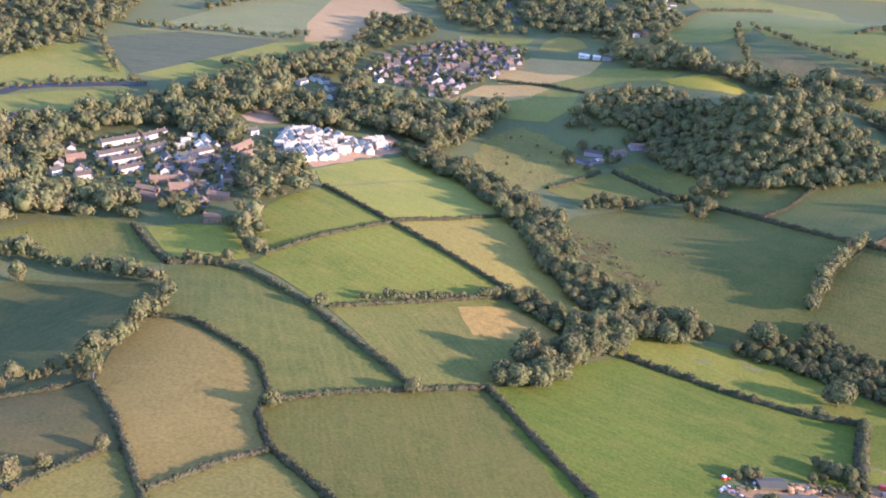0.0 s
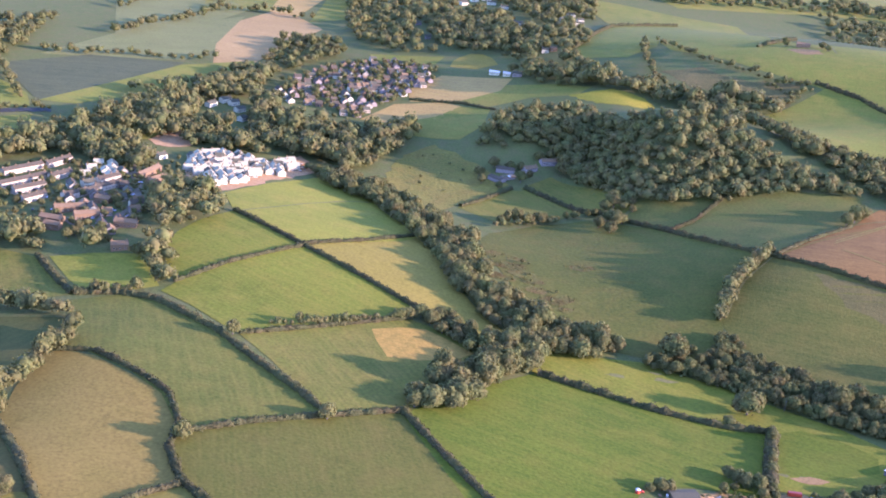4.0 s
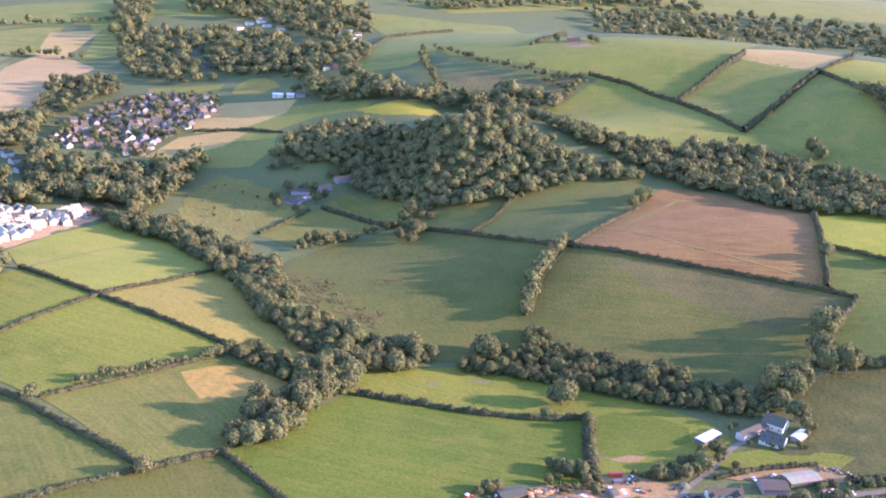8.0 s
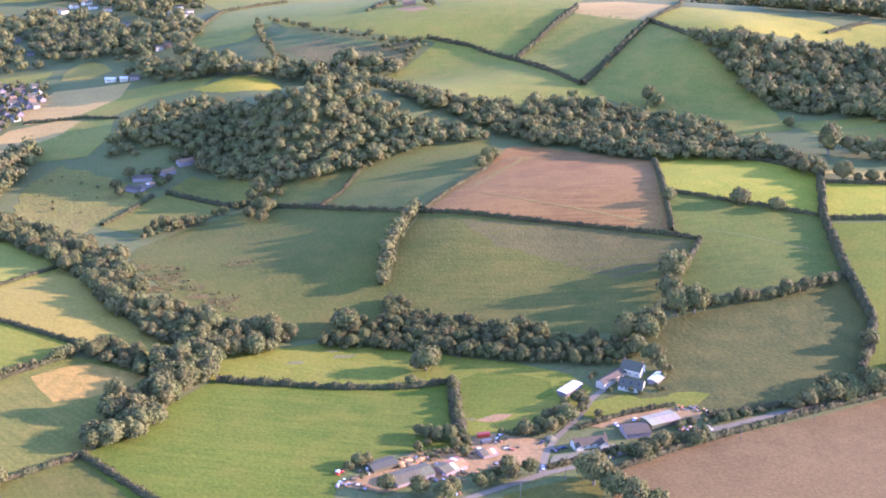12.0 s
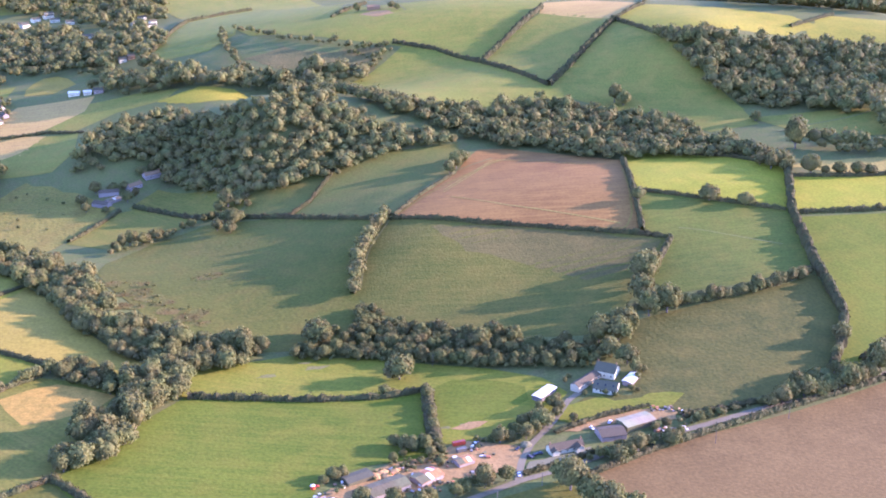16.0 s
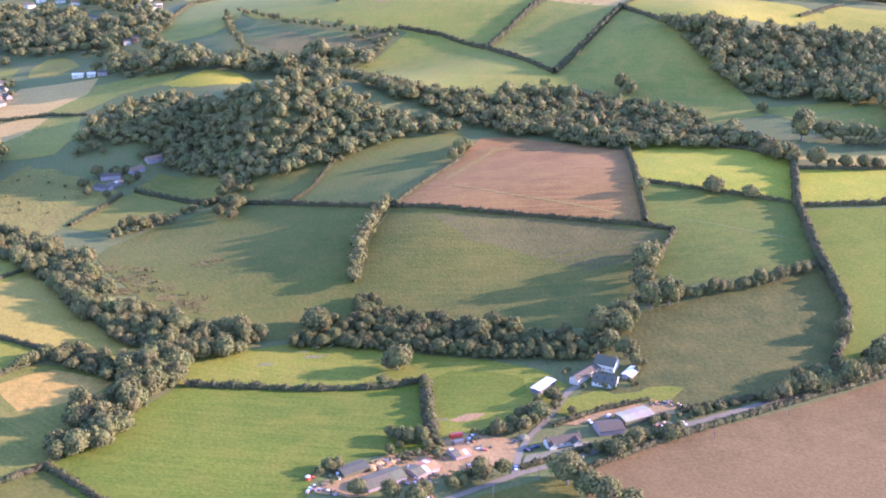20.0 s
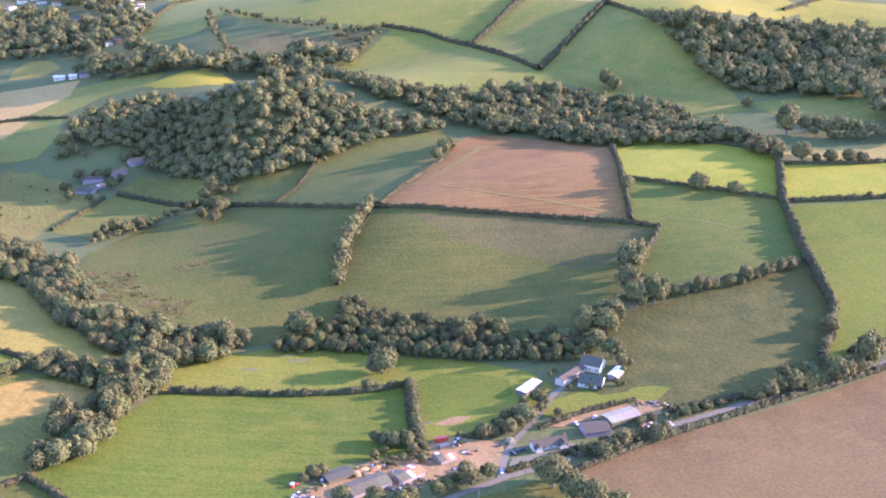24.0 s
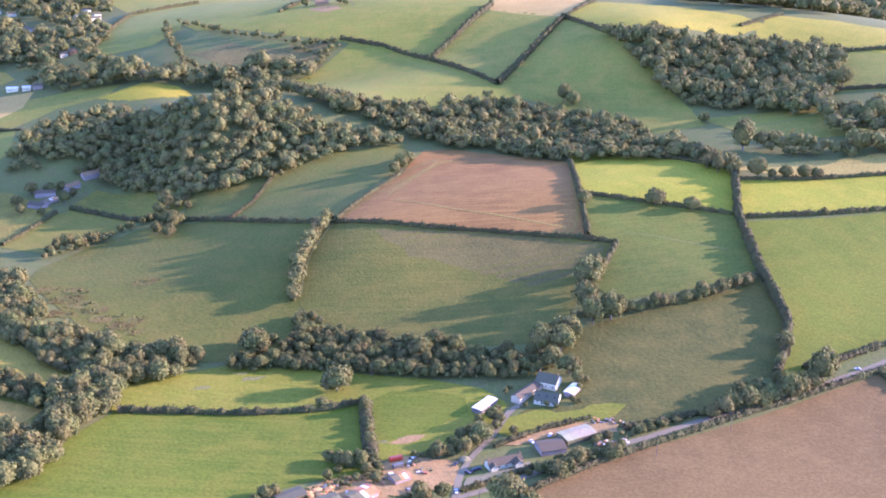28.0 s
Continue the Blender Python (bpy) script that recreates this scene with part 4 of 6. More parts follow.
ribbon("wheel_track", "pale", 1.2, [(354.7, 966.1), (394.1, 1002.1), (436.4, 1044.6), (459.3, 1047.9)], "pale wheel track along the ploughed field")
ribbon("farm_drive", "tarmac", 4.3, [(239, 524), (250, 545), (266, 564), (281, 576), (298, 592), (311, 606), (325, 614)], "worn grey drive to the farmhouse")
ribbon("village_road", "tarmac", 6, [(-269, 845), (-265, 872), (-270, 921), (-282, 971), (-299, 1014), (-313, 1059)], "grey residential road through the houses")
ribbon("river", "water", 14, [(-619, 1060), (-570, 1110), (-564, 1135), (-543, 1157), (-476, 1203), (-449, 1216)], "dark slow river between meadows", 0.14)
ribbon("footpath", "drygrass", 2.2, [(-181, 924), (-152, 960), (-130, 992), (-98, 1029), (-72, 1044)], "faint pale path trodden across the grass", 0.14)
ribbon("footpath", "drygrass", 1.1, [(516, 808), (534, 796), (552, 779), (583, 750)], "faint pale path trodden across the grass", 0.14)
ribbon("footpath", "drygrass", 2.2, [(301, 940), (330, 976), (358, 1006), (386, 1028), (418, 1047), (443, 1058)], "faint pale path trodden across the grass", 0.14)
ribbon("footpath", "drygrass", 2.5, [(750, 994), (790, 995), (833, 992), (864, 994), (897, 1005)], "faint pale path trodden across the grass", 0.14)
ribbon("footpath", "drygrass", 2.5, [(452, 1669), (602, 2057), (531, 1684), (521, 1577)], "faint pale path trodden across the grass", 0.14)
ribbon("village_road", "tarmac", 5, [(-353, 1042), (-338, 1015), (-324, 996), (-311, 1002), (-301, 1015)], "grey residential road through the houses")
ribbon("village_road", "tarmac", 5, [(-400, 956), (-380, 991), (-358, 1021), (-353, 1038)], "grey residential road through the houses")
ribbon("village_road", "tarmac", 5, [(-335, 894), (-319, 906), (-299, 923), (-277, 948)], "grey residential road through the houses")
ribbon("village_road", "tarmac", 4.5, [(-267, 849), (-282, 852), (-302, 854), (-319, 870), (-334, 893)], "grey residential road through the houses")
ribbon("wheel_track", "tan", 2.2, [(302, 936), (333, 964), (371, 995), (416, 1026), (446, 1046)], "pale wheel track along the edge of the tilled field", 0.14)
ribbon("wheel_track", "tan", 1.6, [(294, 930), (334, 894), (379, 870), (428, 844), (473, 824), (489, 843), (508, 883), (536, 949)], "pale wheel track along the edge of the tilled field", 0.14)

# ---------------------------------------------------------------- hedges
hedge(2.7, 3.3, [(-242, 632), (-216, 633), (-176, 606), (-158, 590), (-144, 558)])
hedge(3.2, 4.4, [(-144, 558), (-143, 530), (-128, 497), (-96, 466), (-65, 432)])
hedge(2.4, 3.3, [(-129, 493), (-146, 478), (-175, 438)])
hedge(3.2, 4.4, [(-243, 541), (-217, 506), (-195, 467), (-175, 432), (-159, 399)])
hedge(2.4, 3.3, [(-305, 491), (-285, 515), (-260, 532), (-247, 547)])
hedge(2.2, 3.3, [(-233, 417), (-220, 443), (-207, 467)])
hedge(2.4, 3.3, [(-249, 684), (-246, 645)])
hedge(3.0, 4.4, [(-311, 793), (-288, 761), (-262, 727)])
hedge(3.4, 4.4, [(-260, 727), (-228, 732), (-201, 726), (-150, 687), (-115, 648), (-84, 617), (-61, 589)])
hedge(2.7, 3.5, [(-136, 550), (-104, 569), (-60, 589), (-17, 609)])
hedge(2.9, 4.4, [(-17, 609), (15, 553), (47, 500), (63, 472)])
hedge(2.9, 3.9, [(-185, 923), (-117, 860), (-60, 812), (-14, 771), (11, 749), (32, 730)])
hedge(2.4, 3.3, [(-197, 761), (-167, 803), (-116, 856)])
hedge(2.4, 3.3, [(-115, 862), (-68, 895), (-25, 938)])
hedge(2.4, 3.3, [(-134, 687), (-90, 712), (-19, 755)])
hedge(3.8, 3.9, [(73, 699), (112, 686), (149, 672), (198, 659), (229, 659)])
hedge(4.8, 7.5, [(229, 657), (215, 608), (207, 575)])
hedge(3.2, 4.5, [(226, 652), (212, 606), (205, 578)])
tree_row(9.0, 6.5, 1.0, [(228, 655), (216, 611), (208, 580)], "hedgerow trees")
hedge(3.5, 3.3, [(288, 927), (356, 879), (474, 815), (501, 796)])
hedge(3.8, 3.9, [(176, 1055), (214, 1019), (279, 934)])
hedge(3.2, 3.3, [(217, 1021), (242, 1043), (286, 1106)])
hedge(2.9, 2.9, [(294, 931), (335, 974), (389, 1025)])
hedge(4.6, 4.4, [(556, 986), (511, 882), (484, 815)])
hedge(4.3, 4.4, [(500, 794), (456, 751)])
hedge(3.2, 2.9, [(516, 880), (564, 844), (622, 802)])
hedge(7.2, 6.1, [(686, 890), (627, 800), (590, 719), (559, 638), (534, 607), (504, 579)])
hedge(3.5, 3.3, [(626, 794), (703, 775), (762, 764), (860, 739)])
hedge(3.2, 3.3, [(576, 1019), (654, 939), (681, 892)])
hedge(3.2, 3.3, [(672, 864), (737, 842), (816, 825), (913, 793)])
hedge(3.8, 3.9, [(84, 1155), (109, 1128), (136, 1088), (166, 1068)])
hedge(2.7, 3.9, [(15, 1081), (69, 1152)])
hedge(4.6, 5.0, [(470, 1479), (518, 1440), (556, 1372), (593, 1241)])
hedge(6.4, 6.1, [(560, 1374), (699, 1496)])
hedge(6.4, 6.1, [(593, 1241), (761, 1391)])
hedge(4.1, 4.4, [(761, 1391), (763, 1300), (774, 1270)])
hedge(3.8, 3.9, [(761, 1391), (840, 1453), (1178, 1984)])
hedge(4.3, 4.4, [(168, 1657), (250, 1898), (373, 1981)])
hedge(3.8, 4.4, [(1018, 1136), (1091, 1108), (1284, 1110)])
hedge(3.8, 4.4, [(929, 1044), (1000, 1006), (1116, 954)])
hedge(3.8, 4.4, [(952, 1259), (1046, 1292)])
hedge(2.7, 4.4, [(-58, 1420), (10, 1412), (51, 1383)])
hedge(3.8, 4.4, [(762, 1401), (763, 1290)])
hedge(4.1, 4.4, [(420, 1612), (491, 1680)])
hedge(3.5, 3.9, [(371, 559), (403, 557), (430, 558), (451, 555)])
hedge(3.2, 3.3, [(280, 516), (328, 528), (374, 536), (444, 545), (493, 550), (529, 555), (613, 565)])
hedge(3.5, 3.3, [(577, 559), (576, 528)])
hedge(4.3, 4.4, [(529, 581), (559, 582), (605, 588), (676, 583)])
hedge(2.6, 2.6, [(285, 570), (319, 578), (357, 579)])
hedge(2.6, 2.6, [(245, 530), (274, 534), (296, 539)])

hedge(4.2, 4.6, [(411, 708), (440, 699), (472, 694), (507, 692), (540, 695), (578, 703)])
hedge(4.0, 4.4, [(292, 940), (272, 914), (249, 880), (234, 848), (224, 824)])
ribbon("footpath", "drygrass", 1.8, [(294, 934), (278, 911), (257, 884), (243, 857), (232, 829)], "dry pale strip along the foot of a hedge", 0.14)

# ---------------------------------------------------------------- buildings
HOUSES = {
    "white": [building("house", 9, 8.4, 4.2, 2.9, w, r, 3, 1, True, 2) for w, r in (("render_white", "new_roof"), ("cream", "slate"), ("render_white", "new_roof"), ("cream", "new_roof"))],
    "brown": [building("house", a, 8.0, 3.5, 2.9, w, r, 3, 1, True, 2) for a, w, r in (
        (8.5, "stone", "tile"), (8, "brick", "concrete_tile"), (12, "render_white", "concrete_tile"), (8.5, "cream", "slate"), (9, "stone", "concrete_tile"))],
}
HOUSE_WORDS = {"white": "pale rendered new house with a sunlit roof", "brown": "village house with a brown tiled roof"}
for kind, protos in HOUSES.items():
    for i, ob in enumerate(protos):
        x, y = ((-231, 1062), (-214, 1081), (-196, 1098), (-238, 1092), (-119, 1457), (-104, 1472), (-89, 1453), (-74, 1478), (-60, 1503))[i + (4 if kind == "brown" else 0)]
        ob.matrix_basis = pose(x, y, float(land(x, y)) + 0.3, 0, 0, 30 + 20 * i)
        tagged(ob, HOUSE_WORDS[kind], "house", "village houses")


def village(kind, spacing, outline):
    """Houses in loose rows within the outline."""
    for x, y in scatter(outline, spacing):
        a = 25 + 90 * (int(x // 48 + y // 62) % 2) + RNG.normal(0, 5)
        BUILT.append((float(x), float(y), 2.0, 5.0))
        copy_thing(HOUSES[kind][int(RNG.integers(0, len(HOUSES[kind])))], pose(float(x), float(y), float(land(x, y)) + 0.1, 0, 0, a))


CARS = {}


def parked(spot, paint, label):
    x, y = spot
    m = pose(x, y, float(land(x, y)) + 0.24, 0, 0, float(RNG.uniform(0, 358)))
    if paint in CARS:
        copy_thing(CARS[paint], m)
    else:
        CARS[paint] = tagged(car_thing(paint), label, "car", "parked cars")
        CARS[paint].matrix_basis = m



def lump_bm(rx, ry, rz, seed):
    """A rough heap, flat below."""
    bm = bmesh.new()
    bmesh.ops.create_icosphere(bm, subdivisions=3, radius=1)
    for v in bm.verts:
        k = 1 + 0.22 * noise.noise(v.co * 2.1 + Vector((seed, 0, 0)))
        v.co = Vector((v.co.x * rx * k, v.co.y * ry * k, max(-0.2, v.co.z * rz * k)))
    return bm


def straw(x, y):
    top = tagged(new("straw_pile"), "loose heap of golden straw in the farmyard", "straw")
    part("mound", lump_bm(4.6, 3.2, 1.5, x), "straw", top)
    top.matrix_basis = pose(x, y, float(land(x, y)) + 0.25, 0, 0, float(RNG.uniform(0, 180)))


def heap(x, y):
    top = tagged(new("rubble_heap"), "grey conical heap of rubble beside the drive", "heap")
    part("mound", lump_bm(3.8, 3.4, 2.3, x), "gravel", top)
    top.matrix_basis = pose(x, y, float(land(x, y)) + 0.2, 0, 0, 0)


def scrap(x, y):
    """Odds and ends of a farmyard: sheets, crates and a drum."""
    z = float(land(x, y)) + 0.2
    for i in range(5):
        px, py = x + float(RNG.uniform(-4, 4)), y + float(RNG.uniform(-3, 3))
        z = float(land(px, py)) + 0.15
        paint = ("white_sheet", "rust_sheet", "slate", "brick", "grey_sheet", "stone")[int(RNG.integers(0, 6))]
        sx, sy, sz = float(RNG.uniform(0.8, 2.6)), float(RNG.uniform(0.8, 1.8)), float(RNG.uniform(0.4, 1.4))
        top = tagged(new("crate"), "rusty scrap box and sheeting lying in the farmyard", "scrap", "farmyard scrap")
        part("box", box_bm(sx, sy, sz, 0, 0, sz / 2, 0.06), paint, top)
        part("lid", box_bm(sx + 0.15, sy + 0.15, 0.08, 0, 0, sz + 0.05), paint, top)
        top.matrix_basis = pose(px, py, z, 0, 0, float(RNG.uniform(0, 180)))


def plastic_sheet(x, y, long, wide, turn):
    """A crumpled white sheet lying over clutter."""
    top = tagged(new("plastic_sheet"), "crumpled white plastic sheet beside the shed", "sheet")
    bm = bmesh.new()
    bmesh.ops.create_grid(bm, x_segments=14, y_segments=8, size=1)
    for v in bm.verts:
        k = noise.noise(v.co * 2.4 + Vector((x, y, 0)))
        v.co = Vector((v.co.x * long / 2 * (1 + 0.15 * k), v.co.y * wide / 2 * (1 + 0.2 * k), 0.9 + 0.7 * k - 0.5 * max(abs(v.co.x), abs(v.co.y)) ** 3))
    bmesh.ops.solidify(bm, geom=bm.faces[:], thickness=0.05)
    part("sheet", bm, "white_sheet", top)
    top.matrix_basis = pose(x, y, float(land(x, y)) + 0.2, 0, 0, turn)


def tank(x, y, paint="cream", label="round cream storage tank on the ground"):
    top = tagged(new("storage_tank"), label, "tank")
    bm = bmesh.new()
    bmesh.ops.create_cone(bm, cap_ends=True, segments=20, radius1=1.4, radius2=1.4, depth=2.2, matrix=Matrix.Translation((0, 0, 1.1)))
    part("shell", bm, paint, top)
    bm = bmesh.new()
    bmesh.ops.create_cone(bm, cap_ends=True, segments=20, radius1=1.5, radius2=0.3, depth=0.6, matrix=Matrix.Translation((0, 0, 2.5)))
    part("lid", bm, "white_sheet", top)
    top.matrix_basis = pose(x, y, float(land(x, y)) + 0.2, 0, 0, 0)


def digger(x, y):
    top = tagged(new("excavator"), "yellow excavator standing by the barn", "excavator")
    for s in (-1, 1):
        part("track", box_bm(3.4, 0.5, 0.8, 0, s * 1.0, 0.4, 0.15), "rubber", top)
    part("body", box_bm(2.8, 2.2, 1.1, -0.3, 0, 1.45, 0.1), "yellow_paint", top)
    part("cab", box_bm(1.3, 1.0, 1.4, 0.5, 0.5, 2.6, 0.1), "glass", top, "dark glazed cab")
    for a, b in (((0.9, 1.8), (2.8, 3.6)), ((2.8, 3.6), (4.4, 1.6))):
        m = box_bm(math.dist(a, b), 0.35, 0.4)
        arm = part("arm", m, "yellow_paint", top, "", ((a[0] + b[0]) / 2, -0.3, (a[1] + b[1]) / 2))
        arm.rotation_euler = (0, -math.atan2(b[1] - a[1], b[0] - a[0]), 0)
    part("bucket", box_bm(0.7, 1.0, 0.7, 4.4, -0.3, 1.2, 0.1), "yellow_paint", top)
    top.matrix_basis = pose(x, y, float(land(x, y)) + 0.2, 0, 0, 140)


def pole(x, y):
    top = tagged(new("utility_pole"), "wooden utility pole beside the lane", "pole", "utility poles")
    bm = bmesh.new()
    bmesh.ops.create_cone(bm, cap_ends=True, segments=8, radius1=0.16, radius2=0.11, depth=9.5, matrix=Matrix.Translation((0, 0, 4.4)))
    part("mast", bm, "bark", top)
    part("crossarm", box_bm(1.8, 0.12, 0.12, 0, 0, 8.6), "bark", top)
    top.matrix_basis = pose(x, y, float(land(x, y)) - 0.2, 0, 0, float(RNG.uniform(0, 180)))


tagged(place(building("barn", 25.1, 13, 2.9, 1.5, "stone", "grey_sheet", 0, 0, False, 0, 0), 151.5, 536.0, 174.0, 541.6), "long barn with a weathered grey sheet roof", "barn")
tagged(place(building("barn", 16.8, 11, 2.7, 1.2, "stone", "rust_sheet", 0, 0, False, 0, 0), 181.6, 540.5, 195.8, 546.2), "low barn with a rusty patched roof", "barn")
container(217.9, 577.6, 226.1, 577.6, "red_paint", "red steel container in the farmyard")
container(217.1, 568.5, 223.6, 569.2, "blue_paint", "blue steel container in the farmyard")
tagged(place(building("shed", 11.0, 8, 2.2, 0.9, "stone", "rust_sheet", 0, 0, False, 0, 0), 211.4, 553.9, 221.6, 556.2), "small shed with rusty and white roof sheets", "shed")
tagged(place(building("shed", 16.5, 9, 2.5, 0.8, "grey_sheet", "slate", 0, 0, False, 0, 0), 143.0, 554.0, 157.7, 557.6), "dark roofed open shed in the farmyard", "shed")
tagged(place(building("shed", 19.5, 7, 2.7, 0.35, "bark", "white_sheet", 0, 0, False, 0, 0), 291.4, 613.5, 308.1, 624.2), "shed with a bright white sheet roof", "shed")
tagged(place(building("house", 14.6, 12, 4.2, 4.2, "render_white", "slate", 3, 2, True, 2, 0), 346.8, 632.8, 356.5, 622.7), "white farmhouse with a dark slate roof", "house")
tagged(place(building("house", 16.0, 13, 2.4, 3.6, "render_white", "slate", 3, 1, True, 1, 3), 336.0, 614.4, 347.4, 604.9), "white farm building with slate roof and roof lights", "house")
tagged(place(building("barn", 34.0, 7, 3.2, 1.8, "cream", "concrete_tile", 5, 0, False, 1, 0), 321.1, 615.7, 349.9, 631.9), "long cream-walled farm range with a tiled roof", "barn")
tagged(place(building("shed", 14.6, 6.4, 2.4, 0.6, "stone", "white_sheet", 2, 0, False, 1, 0), 355.3, 607.4, 369.1, 617.8), "stone outbuilding with a pale sheet roof", "shed")
tagged(place(building("barn", 22.3, 12, 3.4, 1, "grey_sheet", "metal_sheet", 0, 0, False, 0, 0), 326.4, 559.5, 348.4, 562.5), "large barn with a pale metal roof", "barn")
tagged(place(building("barn", 16.4, 13, 3, 1.8, "stone", "concrete_tile", 0, 0, False, 0, 0), 307.7, 555.3, 323.6, 553.7), "stone barn with a dark brown-grey roof", "barn")
tagged(place(building("house", 8.0, 5.0, 2.6, 2.0, "render_white", "concrete_tile", 2, 0, False, 1, 0), 288.6, 549.5, 288.6, 543.0), "white gabled wing of the cottage", "house")
tagged(place(building("house", 7.0, 4.4, 2.4, 1.8, "render_white", "concrete_tile", 2, 0, False, 1, 0), 272.6, 549.5, 272.6, 544.0), "white gabled wing of the cottage", "house")
tagged(place(building("house", 22.3, 7, 2.8, 2.8, "render_white", "concrete_tile", 5, 2, True, 1, 0), 270.2, 548.6, 291.7, 548.6), "long white cottage with a brown tiled roof", "house")
tagged(place(building("barn", 18.2, 9, 4, 2, "brick", "tile", 0, 0, False, 0, 0), 474.7, 1614.2, 492.6, 1611.2), "brown roofed brick barn on the hilltop", "barn")
tagged(place(building("house", 14.0, 9, 3.6, 1.2, "render_white", "white_sheet", 3, 0, True, 1, 0), 43.9, 1535.0, 57.5, 1532.2), "white rendered house with a slate roof", "house", "village houses")
tagged(place(building("house", 10.0, 8, 3.6, 1.2, "render_white", "white_sheet", 2, 0, True, 1, 0), 62.3, 1527.2, 72.1, 1525.8), "white rendered house with a slate roof", "house", "village houses")
tagged(place(building("house", 12.5, 8, 3.8, 2.2, "stone", "slate", 3, 2, True, 2, 0), 75.3, 1524.4, 87.4, 1521.8), "grey stone farmhouse with a slate roof", "house", "village houses")
tagged(place(building("house", 23.5, 8, 4.2, 2.1, "render_white", "slate", 3, 2, True, 2, 0), 167.4, 1943.8, 189.5, 1951.7), "white rendered house with a slate roof", "house", "village houses")
tagged(place(building("house", 19.1, 8, 4.2, 2.1, "render_white", "slate", 3, 2, True, 2, 0), 183.4, 1893.0, 201.1, 1900.1), "white rendered house with a slate roof", "house", "village houses")
tagged(place(building("house", 9.9, 8, 4.2, 2.1, "render_white", "slate", 2, 2, True, 2, 0), 118.9, 1640.1, 128.7, 1641.2), "white rendered house with a slate roof", "house", "village houses")
tagged(place(building("house", 10.0, 8, 4.4, 2, "brick", "tile", 2, 2, True, 2, 0), 130.9, 1647.1, 140.9, 1648.3), "red brick house with a clay tile roof", "house", "village houses")
tagged(place(building("house", 24.3, 9, 4.2, 2.1, "render_white", "slate", 3, 2, True, 2, 0), 77.1, 1887.9, 99.8, 1879.3), "white rendered house with a slate roof", "house", "village houses")
tagged(place(building("house", 14.7, 8, 4.2, 2.1, "render_white", "slate", 3, 2, True, 2, 0), -4.2, 2033.9, 7.7, 2042.6), "white rendered house with a slate roof", "house", "village houses")
tagged(place(building("house", 15.1, 8, 4.2, 2.1, "render_white", "slate", 3, 2, True, 2, 0), 13.9, 2070.1, 26.0, 2078.7), "white rendered house with a slate roof", "house", "village houses")
tagged(place(building("house", 17.1, 8, 4.2, 2.1, "render_white", "slate", 3, 2, True, 2, 0), 34.4, 2087.7, 48.8, 2096.5), "white rendered house with a slate roof", "house", "village houses")
tagged(place(building("barn", 18.0, 10, 3, 1.8, "stone", "concrete_tile", 0, 0, False, 0, 0), 46.2, 1179.5, 60.2, 1167.3), "stone barn with a dark brown-grey roof", "barn")
tagged(place(building("barn", 20.5, 10, 3, 1.8, "stone", "concrete_tile", 0, 0, False, 0, 0), 52.3, 1198.9, 72.8, 1197.5), "stone barn with a dark brown-grey roof", "barn")
tagged(place(building("shed", 15.7, 8, 2.2, 0.9, "stone", "rust_sheet", 0, 0, False, 0, 0), 58.4, 1176.3, 72.5, 1184.3), "small shed with rusty and white roof sheets", "shed")
tagged(place(building("house", 18.7, 8, 3.8, 2.2, "stone", "tile", 3, 2, True, 2, 0), 102.6, 1224.3, 119.9, 1231.2), "grey stone farmhouse with a slate roof", "house", "village houses")
tagged(place(building("house", 17.9, 7, 3.8, 2.2, "stone", "tile", 3, 2, True, 2, 0), 82.6, 1198.9, 96.8, 1210.1), "grey stone farmhouse with a slate roof", "house", "village houses")
tagged(place(building("house", 42.8, 8, 4.6, 1.9, "cream", "concrete_tile", 8, 4, True, 2, 0), -411.7, 982.9, -388.4, 1017.3), "cream terrace of houses with a brown roof", "house", "village houses")
tagged(place(building("house", 31.8, 8, 4.6, 1.9, "cream", "concrete_tile", 8, 4, True, 2, 0), -383.7, 1018.8, -371.2, 1046.9), "cream terrace of houses with a brown roof", "house", "village houses")
tagged(place(building("house", 50.0, 8, 4.6, 1.9, "cream", "concrete_tile", 8, 4, True, 2, 0), -399.1, 942.5, -372.8, 983.1), "cream terrace of houses with a brown roof", "house", "village houses")
tagged(place(building("house", 24.2, 8, 4.6, 1.9, "cream", "concrete_tile", 6, 4, True, 2, 0), -365.0, 976.7, -354.6, 997.8), "cream terrace of houses with a brown roof", "house", "village houses")
tagged(place(building("house", 31.2, 8, 4.6, 1.9, "cream", "concrete_tile", 8, 4, True, 2, 0), -380.9, 928.4, -362.8, 952.6), "cream terrace of houses with a brown roof", "house", "village houses")
tagged(place(building("house", 24.9, 8, 4.6, 1.9, "cream", "concrete_tile", 7, 4, True, 2, 0), -364.1, 903.3, -352.1, 923.8), "cream terrace of houses with a brown roof", "house", "village houses")
tagged(place(building("house", 33.7, 8, 4.6, 1.9, "cream", "concrete_tile", 8, 4, True, 2, 0), -332.8, 917.1, -313.1, 942.5), "cream terrace of houses with a brown roof", "house", "village houses")
tagged(place(building("house", 30.6, 8, 4.6, 1.9, "cream", "concrete_tile", 8, 4, True, 2, 0), -314.5, 946.2, -298.1, 970.9), "cream terrace of houses with a brown roof", "house", "village houses")
tagged(place(building("house", 25.0, 8, 4.6, 1.9, "cream", "concrete_tile", 7, 4, True, 2, 0), -320.6, 972.7, -307.9, 993.3), "cream terrace of houses with a brown roof", "house", "village houses")
tagged(place(building("house", 14.7, 8, 4.6, 1.9, "cream", "concrete_tile", 4, 4, True, 2, 0), -393.1, 878.8, -383.2, 889.4), "cream terrace of houses with a brown roof", "house", "village houses")
